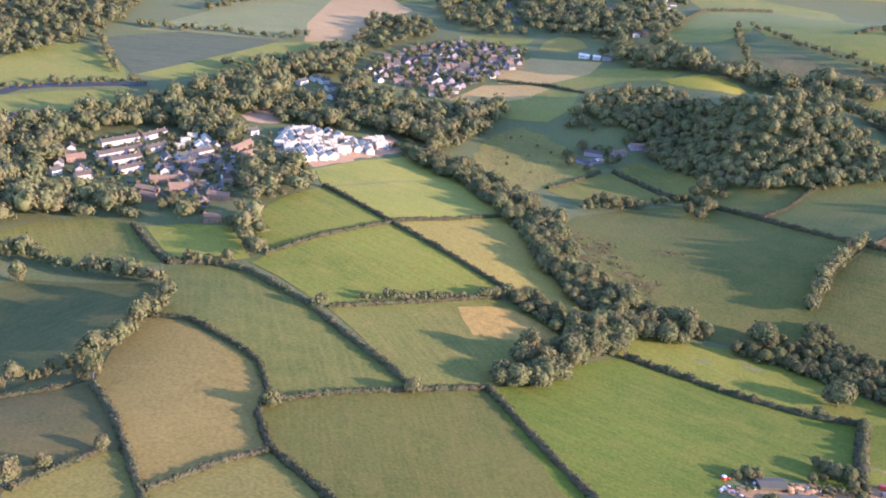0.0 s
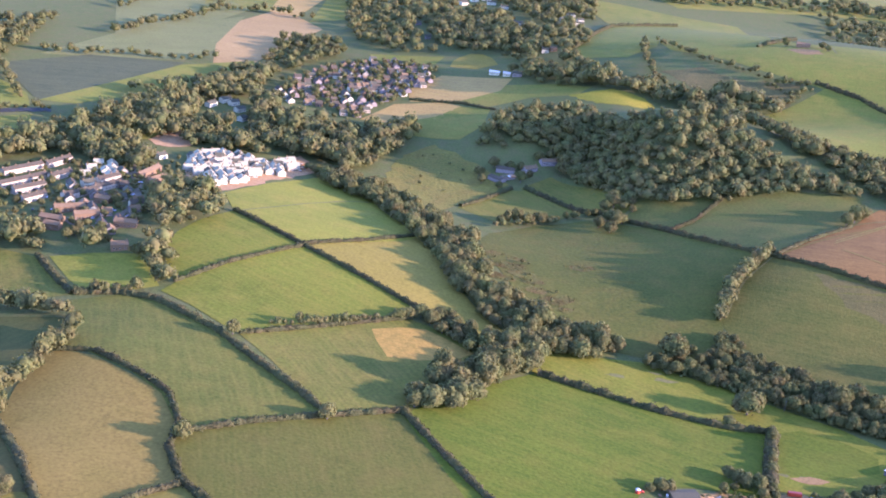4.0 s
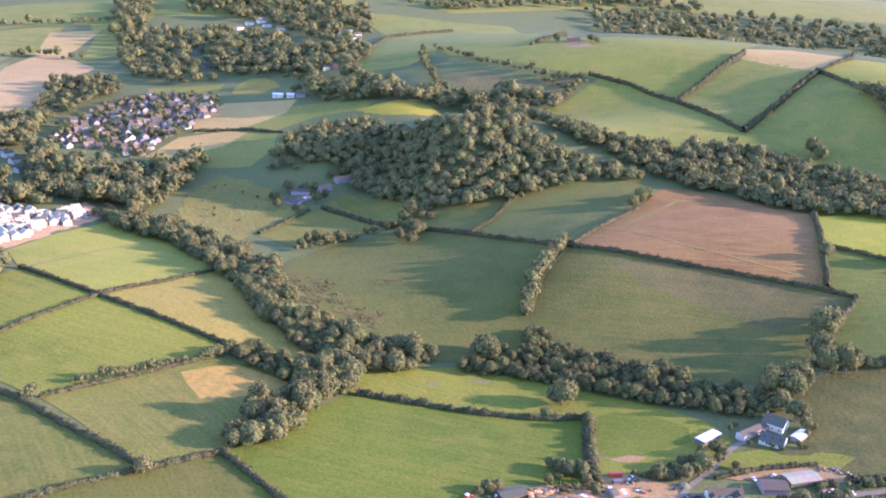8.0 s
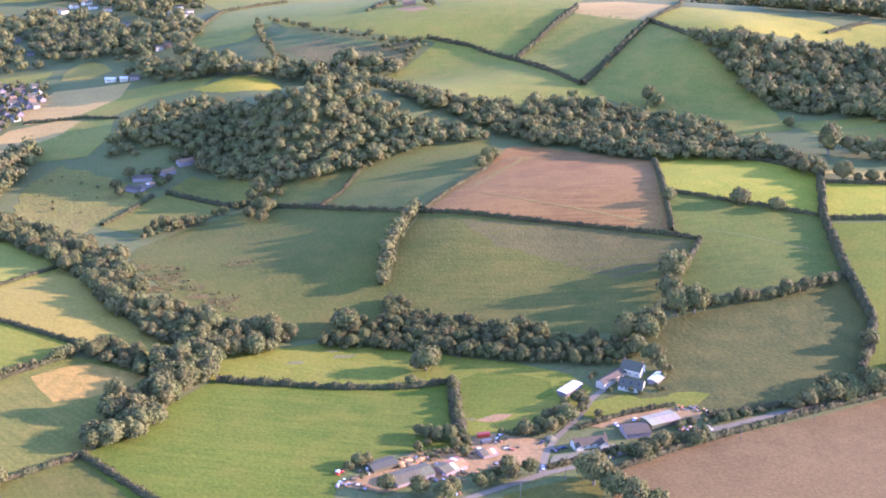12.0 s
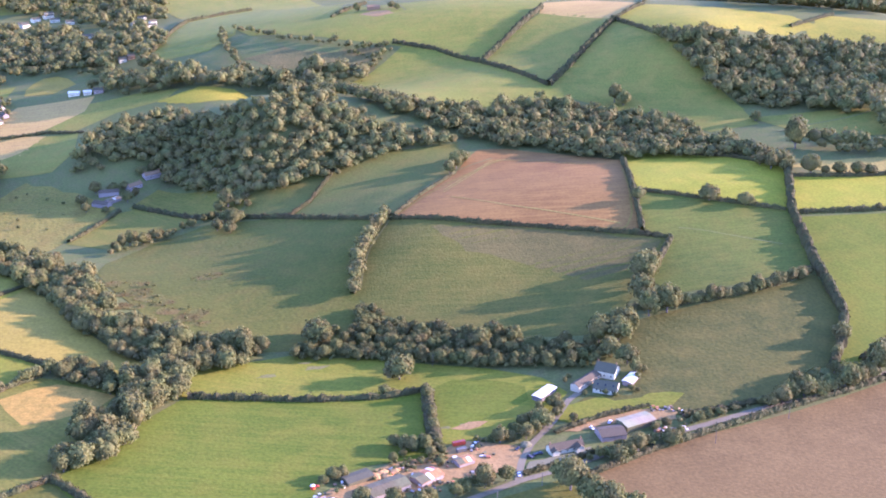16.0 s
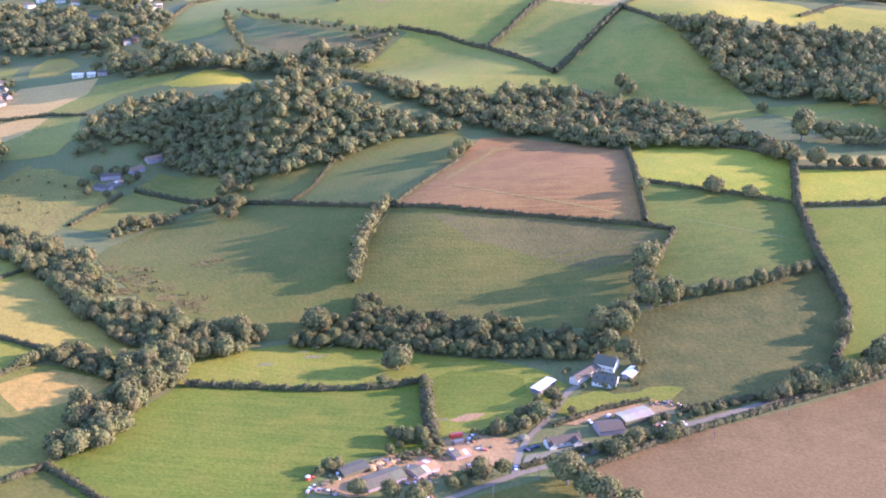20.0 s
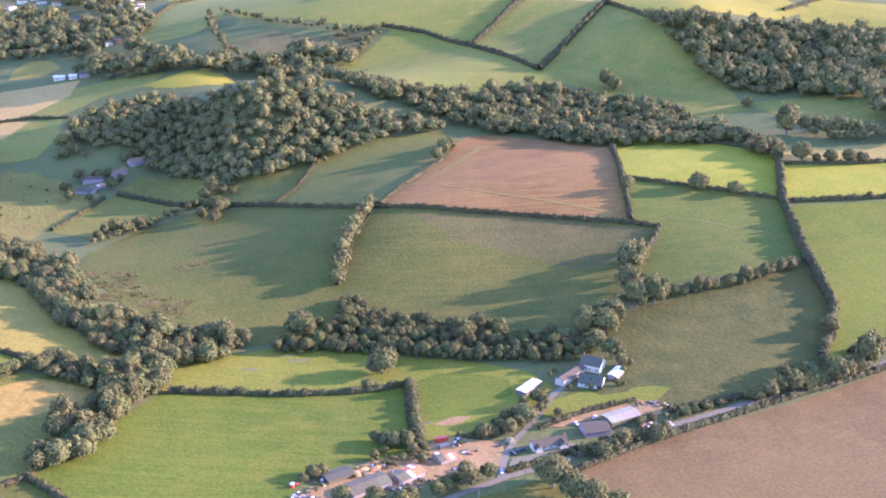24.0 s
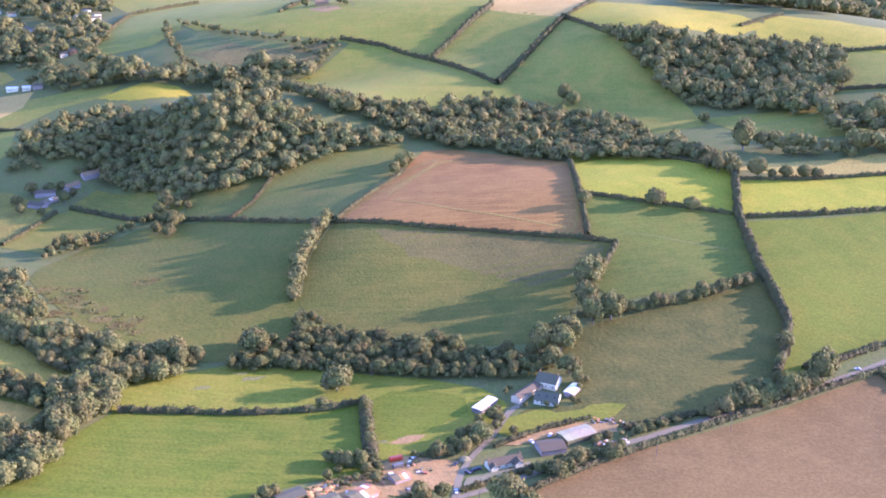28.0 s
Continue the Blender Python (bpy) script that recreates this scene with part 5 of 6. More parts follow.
tagged(place(building("house", 25.2, 8, 4.4, 2, "brick", "tile", 6, 3, True, 2, 0), -328.8, 882.0, -306.8, 893.7), "row of red brick houses with tiled roofs", "house", "village houses")
tagged(place(building("house", 20.7, 8, 4.4, 2, "brick", "tile", 5, 3, True, 2, 0), -307.0, 866.7, -289.3, 876.8), "row of red brick houses with tiled roofs", "house", "village houses")
tagged(place(building("house", 19.2, 8, 4.4, 2, "brick", "tile", 3, 2, True, 2, 0), -332.2, 861.1, -313.5, 858.9), "red brick house with a clay tile roof", "house", "village houses")
tagged(place(building("house", 18.1, 8, 4.4, 2, "brick", "tile", 5, 3, True, 2, 0), -269.8, 855.9, -252.0, 856.8), "row of red brick houses with tiled roofs", "house", "village houses")
tagged(place(building("house", 13.0, 8, 4.4, 2, "brick", "tile", 3, 2, True, 2, 0), -259.5, 809.3, -247.0, 814.0), "red brick house with a clay tile roof", "house", "village houses")
tagged(place(building("house", 13.0, 8, 4.4, 2, "brick", "tile", 3, 2, True, 2, 0), -323.5, 846.6, -310.9, 845.0), "red brick house with a clay tile roof", "house", "village houses")
tagged(place(building("house", 13.4, 8, 4.4, 2, "brick", "tile", 3, 2, True, 2, 0), -303.4, 914.5, -290.4, 912.0), "red brick house with a clay tile roof", "house", "village houses")
tagged(place(building("house", 18.6, 8, 4.4, 2, "brick", "tile", 3, 2, True, 2, 0), -422.4, 926.3, -410.0, 939.6), "red brick house with a clay tile roof", "house", "village houses")
tagged(place(building("house", 11.3, 8, 4.2, 2.1, "render_white", "slate", 3, 2, True, 2, 0), -329.9, 959.3, -323.1, 967.7), "white rendered house with a slate roof", "house", "village houses")
tagged(place(building("house", 35.3, 8, 4.4, 2, "brick", "tile", 3, 2, True, 2, 0), -291.3, 1001.9, -281.3, 1035.9), "red brick house with a clay tile roof", "house", "village houses")
tagged(place(building("house", 23.2, 8, 4.4, 2, "brick", "tile", 3, 2, True, 2, 0), -277.0, 981.2, -266.0, 1002.0), "red brick house with a clay tile roof", "house", "village houses")
tagged(place(building("house", 10.7, 8, 4.2, 2.1, "render_white", "slate", 3, 2, True, 2, 0), -295.4, 1084.7, -289.5, 1093.6), "white rendered house with a slate roof", "house", "village houses")
tagged(place(building("house", 10.3, 8, 4.2, 2.1, "render_white", "slate", 2, 2, True, 2, 0), -419.1, 886.1, -413.7, 894.6), "white rendered house with a slate roof", "house", "village houses")
tagged(place(building("house", 65.4, 9, 4.6, 1.9, "cream", "concrete_tile", 8, 4, True, 2, 0), -538.6, 1014.2, -497.6, 1063.8), "cream terrace of houses with a brown roof", "house", "village houses")
tagged(place(building("house", 15.3, 8, 4.2, 2.1, "render_white", "slate", 3, 2, True, 2, 0), -293.5, 1306.2, -287.5, 1319.8), "white rendered house with a slate roof", "house", "village houses")
tagged(place(building("house", 14.9, 8, 4.2, 2.1, "render_white", "slate", 3, 2, True, 2, 0), -282.3, 1330.9, -274.3, 1342.9), "white rendered house with a slate roof", "house", "village houses")
tagged(place(building("house", 12.5, 8, 4.2, 2.1, "render_white", "slate", 3, 2, True, 2, 0), -270.2, 1325.0, -262.4, 1334.3), "white rendered house with a slate roof", "house", "village houses")
tagged(place(building("house", 12.4, 8, 4.2, 2.1, "render_white", "slate", 3, 2, True, 2, 0), -258.5, 1301.7, -250.6, 1311.0), "white rendered house with a slate roof", "house", "village houses")
tagged(place(building("house", 15.5, 8, 4.2, 2.1, "render_white", "slate", 3, 2, True, 2, 0), -247.1, 1268.9, -240.2, 1282.4), "white rendered house with a slate roof", "house", "village houses")
tagged(place(building("house", 15.5, 9, 4.2, 2.1, "render_white", "slate", 3, 2, True, 2, 0), -8.8, 2047.1, 6.6, 2048.4), "white rendered house with a slate roof", "house")
tagged(place(building("house", 15.0, 9, 4.2, 2.1, "render_white", "slate", 3, 2, True, 2, 0), 43.2, 2056.7, 58.1, 2058.4), "white rendered house with a slate roof", "house")
tagged(place(building("house", 13.3, 8, 4.2, 2.1, "render_white", "slate", 3, 2, True, 2, 0), 67.1, 2025.0, 80.1, 2027.4), "white rendered house with a slate roof", "house")
tagged(place(building("house", 30.9, 9, 4.2, 2.1, "render_white", "slate", 3, 2, True, 2, 0), 78.1, 1885.1, 104.7, 1869.7), "white rendered house with a slate roof", "house")
tagged(place(building("house", 13.5, 7, 4.2, 2.1, "render_white", "slate", 3, 2, True, 2, 0), 184.2, 1999.3, 196.5, 2004.2), "white rendered house with a slate roof", "house", "village houses")
tagged(place(building("house", 11.1, 7, 4.2, 2.1, "render_white", "slate", 3, 2, True, 2, 0), 195.4, 1934.5, 205.5, 1938.8), "white rendered house with a slate roof", "house", "village houses")
tagged(place(building("house", 15.6, 7, 4.2, 2.1, "render_white", "slate", 3, 2, True, 2, 0), 37.0, 2105.6, 49.4, 2114.3), "white rendered house with a slate roof", "house", "village houses")
tagged(place(building("house", 8.5, 7, 3.8, 2.2, "stone", "slate", 2, 2, True, 2, 0), -54.1, 1738.9, -45.8, 1740.4), "grey stone farmhouse with a slate roof", "house", "village houses")
tagged(place(building("house", 9.1, 7, 3.8, 2.2, "stone", "slate", 2, 2, True, 2, 0), -74.6, 1845.1, -65.8, 1847.8), "grey stone farmhouse with a slate roof", "house", "village houses")
village("white", 12.5, [(-260, 1054), (-266, 1109), (-248, 1138), (-210, 1135), (-196, 1121), (-188, 1064), (-204, 1008), (-217, 991)])
village("white", 11, [(-199, 1119), (-182, 1147), (-157, 1151), (-165, 1096), (-185, 1059)])
village("brown", 18.5, [(-232, 1380), (-212, 1477), (-175, 1540), (-127, 1594), (-73, 1586), (-25, 1559), (-34, 1482), (-67, 1421), (-105, 1364), (-116, 1325), (-151, 1354), (-198, 1364)])
village("brown", 18, [(-341, 927), (-342, 966), (-285, 984), (-262, 908), (-259, 840), (-287, 840), (-320, 881)])
village("brown", 17, [(-448, 950), (-433, 974), (-389, 907), (-395, 873), (-414, 873)])
village("white", 15, [(-350, 1001), (-347, 1040), (-313, 1045), (-302, 1005), (-319, 970)])
straw(161.4, 556.2)
straw(166.1, 559.0)
straw(167.7, 553.9)
straw(174.2, 559.3)
plastic_sheet(151.5, 557.7, 10.0, 4.5, 55)
scrap(127.4, 541.0)
scrap(122.3, 539.9)
scrap(144.4, 539.0)
scrap(173.6, 538.4)
scrap(177.4, 534.9)
scrap(181.1, 516.6)
scrap(198.3, 535.5)
scrap(346.4, 548.4)
scrap(350.5, 548.6)
scrap(354.4, 548.1)
scrap(356.6, 545.2)
scrap(217.2, 538.9)
scrap(198.7, 546.1)
scrap(133.7, 534.2)
scrap(321.0, 530.3)
digger(334.9, 535.5)
tank(122.9, 553.5, "red_paint", "round red storage tank beside the sheds")
heap(260.8, 562.3)
pole(246.1, 693.1)
pole(249.4, 514.1)
pole(372.2, 523.0)
pole(433.5, 532.7)
pole(216.4, 502.7)
scrap(122.5, 540.9)
scrap(127.0, 543.1)
scrap(148.3, 538.8)
scrap(163.4, 533.1)
scrap(184.7, 534.1)
scrap(187.9, 530.3)
scrap(221.7, 541.5)
scrap(-175.7, 1133.2)
scrap(-172.5, 1142.1)
scrap(-167.7, 1130.5)
scrap(-165.3, 1147.1)
scrap(-159.6, 1136.2)
scrap(-156.8, 1145.2)
scrap(-152.2, 1129.3)
scrap(-162.9, 1117.8)
scrap(-171.3, 1116.4)
scrap(-156.6, 1119.6)
scrap(-178.1, 1118.9)
scrap(-150.4, 1137.5)
scrap(359.2, 574.9)
scrap(363.3, 571.3)
scrap(367.6, 568.6)
scrap(371.4, 565.0)
scrap(373.8, 560.6)
scrap(227.3, 568.9)
scrap(232.2, 573.8)
scrap(216.6, 560.5)
scrap(207.7, 556.0)
scrap(236.7, 576.7)
scrap(171.1, 558.3)
scrap(177.1, 559.4)
scrap(185.7, 549.5)
scrap(194.8, 539.4)
scrap(138.3, 551.4)
scrap(233.3, 558.9)
scrap(360.2, 546.3)
scrap(364.4, 546.5)
scrap(346.0, 546.3)
for spot in [(242.0, 529.9), (308.6, 566.4), (323.1, 569.2)]:
    parked(spot, "car_white", "small white car parked on the ground")
for spot in [(256.9, 547.6), (260.3, 548.6), (264.1, 549.3), (254.1, 559.2)]:
    parked(spot, "car_dark", "small dark grey car parked on the ground")
for spot in [(566.0, 567.8)]:
    parked(spot, "car_white", "small white car parked on the ground")
for spot in [(124.8, 554.7)]:
    parked(spot, "red_paint", "small red car parked on the ground")
for spot in [(-284.5, 983.8), (-281.3, 890.2), (-264.9, 876.0), (-286.5, 883.5), (-324.4, 971.4), (-350.6, 1035.5), (-331.4, 886.3)]:
    parked(spot, "car_white", "small white car parked on the ground")
for spot in [(-279.1, 907.4), (-287.4, 894.1), (-269.9, 863.8), (-299.1, 899.9), (-339.4, 1039.2), (-294.1, 958.3), (-347.8, 884.2)]:
    parked(spot, "car_dark", "small dark grey car parked on the ground")
for spot in [(-279.9, 853.3), (-274.9, 854.1), (-343.5, 1031.6), (-339.5, 1004.6), (-261.1, 888.6), (-303.2, 858.7), (-278.6, 938.6), (-292.8, 1008.6), (-396.1, 910.4), (-365.2, 995.5), (-313.7, 937.3)]:
    parked(spot, "car_white", "small white car parked on the ground")
for spot in [(-275.7, 847.6), (-284.2, 856.5), (-341.5, 1018.0), (-268.2, 912.3), (-311.0, 867.0), (-320.2, 854.4), (-370.6, 907.8), (-311.1, 897.6)]:
    parked(spot, "car_dark", "small dark grey car parked on the ground")
for spot in [(-271.1, 848.3), (-344.1, 1012.3), (-334.5, 924.9)]:
    parked(spot, "red_paint", "small red car parked on the ground")
for spot in [(-310.7, 1001.1), (-308.5, 1016.9), (-300.5, 1000.3), (-289.1, 935.4), (-291.8, 926.8), (-285.7, 883.2), (-287.6, 876.8), (-292.4, 870.1), (-294.9, 850.8), (-307.2, 879.3), (-318.7, 889.7), (-350.0, 921.5), (-355.4, 916.7), (-365.7, 925.3)]:
    parked(spot, "car_white", "small white car parked on the ground")
for spot in [(-309.1, 1006.8), (-292.0, 974.4), (-281.1, 881.0), (-289.6, 873.5), (-296.2, 866.7), (-307.3, 870.5), (-367.1, 940.2), (-369.0, 917.1), (-328.2, 933.9)]:
    parked(spot, "car_dark", "small dark grey car parked on the ground")

# ---------------------------------------------------------------- trees
tree(218.0, 683.8, 21.0, tall=0.82)
tree(201.7, 665.1, 8.5, tall=0.8)
tree(206.8, 665.6, 6.0, tall=0.8)
tree(280.9, 581.5, 13.8)
tree(161.9, 1086.3, 13.0)
tree(170.5, 1092.3, 15.0)
tree(179.5, 1093.5, 12.0)
tree(186.6, 1094.0, 10.0)
tree(169.7, 1057.4, 11.0)
tree(160.7, 1060.1, 9.0)
tree(152.5, 1054.7, 8.0)
tree(187.7, 1076.8, 8.0)
tree(454.0, 759.0, 15.0)
tree(438.5, 733.8, 14.0)
tree(428.1, 707.2, 13.0)
tree(465.2, 769.6, 12.0)
tree_row(7.0, 9.5, 2.0, [(54.2, 1034.6), (70.6, 1045.6), (84.4, 1041.9), (97.8, 1053.0)], "hedgerow trees")
tree_row(7.5, 7.0, 1.6, [(106.5, 1058.1), (132.7, 1069.8), (156.4, 1077.5)], "hedgerow trees")
tree(-359.0, 961.3, 7.0)
tree(-349.1, 924.8, 6.0)
tree(-346.5, 982.0, 6.0)
tree(-353.9, 1015.4, 7.0)
tree(-326.0, 892.0, 6.0)
tree(-345.6, 898.3, 6.0)
tree(-331.6, 969.0, 5.0)
tree(-284.2, 911.4, 9.0)
tree(-292.7, 927.8, 8.0)
tree(-307.5, 937.7, 5.0)
tree(-306.3, 999.6, 7.0)
tree(-293.4, 838.5, 8.0)
tree(-290.1, 849.7, 7.0)
tree(-276.9, 840.6, 9.0)
tree(-367.5, 903.6, 7.0)
tree(-385.5, 917.5, 8.0)
tree(-262.0, 899.7, 6.0)
tree(-253.0, 893.8, 9.0)
tree(-258.1, 918.0, 8.0)
tree(-256.4, 938.0, 7.0)
tree(-370.0, 1034.8, 5.0)
tree(-319.1, 1043.1, 8.0)
tree(-61.6, 584.3, 10.5)
tree(305.3, 525.6, 12.0)
tree(302.5, 531.1, 10.0)
tree(313.2, 528.4, 10.5)
tree(321.7, 531.2, 10.0)
tree(321.5, 538.0, 7.0)
tree(331.7, 536.6, 7.5)
tree(337.3, 538.1, 6.0)
tree(346.7, 532.4, 12.0)
tree(344.4, 536.8, 7.0)
tree(296.2, 532.3, 6.5)
tree(289.8, 532.3, 5.0)
tree(313.4, 537.4, 6.5)
tree(355.5, 537.2, 6.0)
tree(247.1, 571.2, 10.5)
tree(261.1, 581.4, 7.5)
tree(269.5, 586.3, 8.5)
tree(278.4, 592.2, 7.5)
tree(286.2, 598.6, 6.0)
tree(264.6, 570.1, 8.0)
tree(243.6, 576.6, 5.0)
tree(217.5, 523.3, 12.5)
tree(221.9, 527.2, 9.0)
tree(232.0, 526.8, 9.5)
tree(204.9, 523.4, 10.0)
tree(198.2, 520.3, 8.0)
tree(212.5, 528.4, 6.0)
tree(182.2, 517.4, 8.0)
tree(194.2, 579.8, 7.0)
tree(184.8, 576.6, 5.0)
tree(176.7, 570.5, 6.5)
tree(199.5, 581.2, 7.5)
tree(192.0, 587.3, 6.5)
tree(201.0, 570.7, 6.0)
tree(208.2, 570.3, 5.5)
tree(267.3, 573.5, 6.5)
tree(273.9, 576.9, 7.5)
tree(270.8, 590.4, 4.5)
tree(138.2, 563.7, 7.5)
tree(130.5, 557.7, 6.0)
tree(265.2, 512.4, 9.0)
tree(246.1, 573.4, 5.5)
tree(254.3, 574.8, 5.0)
tree(297.5, 600.1, 8.5)
tree(299.2, 595.1, 7.0)
tree(379.8, 663.7, 17.3)
tree(365.4, 649.4, 16.1)
tree(371.0, 634.4, 14.3)
tree(367.1, 670.1, 15.7)
tree(371.0, 622.4, 9.1)
tree(378.8, 683.8, 17.8)
tree(394.1, 685.9, 17.9)
tree(263.0, 504.6, 18.0)
tree(268.7, 490.7, 15.7)
tree(275.3, 479.5, 15.5)
tree(285.2, 471.6, 14.1)
tree(174.6, 512.5, 11.0)
tree(162.1, 519.9, 12.0)
tree(188.6, 585.1, 9.0)
tree(192.3, 579.9, 8.4)
tree(200.3, 577.7, 8.2)
tree(184.8, 590.5, 8.2)
tree(137.3, 560.9, 8.4)
tree(142.8, 561.2, 7.7)
tree(451.1, 555.3, 13.0)
tree(461.8, 554.6, 13.9)
tree(472.7, 553.9, 14.8)
tree(481.9, 554.0, 13.2)
tree(463.6, 566.3, 11.6)
tree(476.4, 565.0, 11.7)
tree(500.1, 572.8, 8.5)
tree(514.2, 588.7, 7.8)
tree(532.1, 606.9, 14.1)
tree(528.8, 561.5, 19.6)
tree(565.9, 839.4, 19.5, tall=0.9)
tree(592.8, 821.1, 14.0, tall=0.85)
tree(505.4, 861.1, 11.5)
tree(435.6, 689.6, 20.0)
tree(420.9, 691.1, 17.2)
tree(428.4, 717.3, 21.5)
tree(444.5, 741.8, 20.2)
tree(461.4, 756.3, 13.6)
tree(394.2, 675.7, 15.9)
tree(381.3, 675.5, 14.9)
tree(-138.2, 682.7, 9.2)
tree(-60.5, 587.9, 8.2)
tree(-138.4, 542.3, 12.4)
tree(-241.3, 641.2, 10.0)
tree(-208.0, 466.3, 6.8)
tree(-227.6, 440.4, 8.5)
tree(-235.3, 417.9, 11.9)
tree(-349.9, 674.9, 11.8)
tree(-244.9, 547.9, 12.5)
tree(-254.3, 550.2, 9.8)
tree(177.5, 758.2, 21.0)
tree(751.0, 1037.3, 12.4)
tree(649.3, 1154.9, 18.6)
tree(643.6, 1165.7, 15.7)
tree(727.9, 934.1, 26.7)
tree(783.0, 1207.8, 15.2)
tree(532.9, 565.4, 18.5)
tree(944.4, 1044.6, 21.2)
tree(900.9, 937.3, 26.0)
tree(702.5, 775.4, 6.3)
tree(254.8, 571.3, 6.7)
tree(261.9, 578.9, 6.8)
tree(302.6, 580.8, 5.4)
tree(294.7, 589.6, 7.0)
tree(145.0, 528.8, 10.1)
tree(36.4, 1162.1, 9.8)
tree(79.2, 1171.8, 9.8)
tree(89.4, 1185.6, 8.7)
tree(124.1, 1215.5, 11.5)
tree(68.6, 1202.3, 11.3)
tree(79.6, 1204.5, 10.1)
tree(49.8, 1203.7, 11.3)
tree(100.6, 1231.7, 11.6)
tree(113.7, 1239.1, 10.3)
tree(34.0, 1185.8, 12.4)
tree(128.5, 1234.6, 11.6)
tree(55.0, 1152.3, 7.3)
tree(167.0, 1039.7, 11.4)
tree(159.6, 1022.4, 12.4)
tree(174.1, 1048.6, 10.3)
tree(161.9, 1058.4, 10.3)
tree(408.2, 1057.3, 15.4)
tree(395.8, 1040.6, 13.9)
tree(383.9, 1028.1, 11.5)
tree(150.2, 1037.6, 11.3)
tree(-272.5, 829.7, 9.3)
tree(-276.3, 819.7, 8.3)
tree(-283.8, 825.4, 7.5)
tree(-265.6, 823.9, 6.5)
tree(-294.7, 833.1, 8.5)
tree(-299.1, 825.2, 9.4)
tree(-256.5, 867.3, 7.7)
tree(-264.0, 908.0, 7.1)
tree(-283.4, 937.1, 6.3)
tree(-280.0, 897.1, 6.0)
tree(-291.3, 898.0, 5.1)
tree(-320.0, 928.1, 6.3)
tree(-345.1, 937.8, 6.4)
tree(338.1, 604.2, 4.0)
tree(343.2, 599.4, 3.6)
tree(356.3, 602.0, 4.5)
tree(367.9, 613.7, 4.9)
tree(325.1, 633.7, 4.1)
tree(297.1, 606.0, 5.5)
tree(303.9, 607.2, 4.8)
tree(360.2, 598.9, 3.6)
tree(324.5, 608.3, 3.6)
tree(319.5, 628.5, 3.7)
tree(376.7, 620.8, 5.8)
tree(378.7, 550.9, 6.3)
tree(385.4, 551.4, 5.5)
tree(394.1, 552.0, 5.1)
tree(354.6, 552.4, 6.2)
tree(345.7, 551.2, 5.8)
tree(202.5, 557.1, 5.0)
tree(173.4, 549.6, 4.2)
tree(459.5, 1616.7, 10.2)
tree(508.5, 1605.2, 10.2)
tree(511.7, 1587.5, 8.4)
tree(495.7, 553.9, 16.7)
tree(507.0, 556.2, 15.1)
tree(518.4, 558.7, 12.7)
tree(441.4, 551.0, 10.5)
tree(431.7, 549.8, 8.8)
bare_patch(167.9, 724.1, 10.5)
bare_patch(162.0, 734.1, 7.9)
bare_patch(129.9, 719.1, 7.7)
bare_patch(223.0, 602.6, 5.5)
bare_patch(238.4, 602.2, 6.9)
bracken(59.2, 896.2, 20.3)
bracken(68.6, 879.7, 18.0)
bracken(49.7, 866.1, 16.7)
bracken(75.9, 864.9, 14.8)
bracken(80.3, 848.4, 16.5)
bracken(91.2, 832.4, 18.1)
bracken(101.2, 840.2, 14.4)
bracken(119.0, 909.7, 17.6)
bracken(126.6, 911.4, 11.4)
bracken(43.5, 924.4, 15.6)
bracken(100.2, 819.6, 12.2)
bracken(65.7, 916.2, 13.5)
tree_row(4.6, 9.0, 2.0, [(440, 699), (472, 692), (507, 690), (540, 693), (572, 700)], "hedgerow trees")
tree_row(5.0, 12.5, 2, [(-299, 517), (-279, 545), (-261, 558), (-249, 591), (-243, 623), (-239, 655)], "hedgerow trees", True)
tree_row(5.2, 12.5, 2.5, [(-400, 701), (-358, 712), (-324, 699), (-289, 695), (-253, 688)], "hedgerow trees", True)
tree_row(4.2, 7, 2, [(-261, 730), (-228, 735), (-217, 742)], "hedgerow trees", True)
tree_row(5.1, 9, 3, [(-238, 804), (-223, 786), (-204, 753)], "hedgerow trees", True)
tree_row(4.2, 7, 1.5, [(-115, 708), (-91, 717), (-61, 733), (-15, 757)], "hedgerow trees", True)
tree_row(5.0, 12.5, 1.5, [(288, 936), (268, 908), (246, 875), (232, 844), (223, 822)], "hedgerow trees", True)
tree_row(7.6, 8, 2, [(50, 1019), (91, 1041), (109, 1052)], "hedgerow trees", True)
tree_row(8.5, 9, 3, [(290, 1676), (333, 1558), (385, 1511), (424, 1475), (459, 1472)], "hedgerow trees", True)
tree_row(8.5, 10, 3, [(268, 1668), (258, 1567), (265, 1490), (300, 1440)], "hedgerow trees", True)
tree_row(7.6, 9, 3, [(459, 1472), (438, 1444), (412, 1418)], "hedgerow trees", True)
tree_row(6.8, 9, 3, [(386, 1032), (418, 1069)], "hedgerow trees", True)
tree(692.0, 861.0, 17.0)
tree(706.0, 857.0, 9.0)
tree(718.0, 852.0, 12.0)
tree(736.0, 847.0, 13.0)
tree(748.0, 843.0, 12.0)
tree(666.0, 887.9, 14.0)
tree(663.9, 902.9, 11.0)
tree(675.0, 877.0, 13.0)
tree_row(10.2, 10, 3, [(-568, 1375), (-531, 1309), (-491, 1241)], "hedgerow trees", True)
tree_row(10.2, 10, 3, [(-540, 1452), (-502, 1455), (-451, 1490), (-374, 1495), (-333, 1520)], "hedgerow trees", True)
tree_row(8.5, 9, 3, [(-575, 1121), (-548, 1143), (-523, 1172), (-478, 1206), (-449, 1216)], "hedgerow trees", True)
tree_row(6.8, 8, 2, [(167, 1074), (181, 1086), (188, 1093)], "hedgerow trees", True)
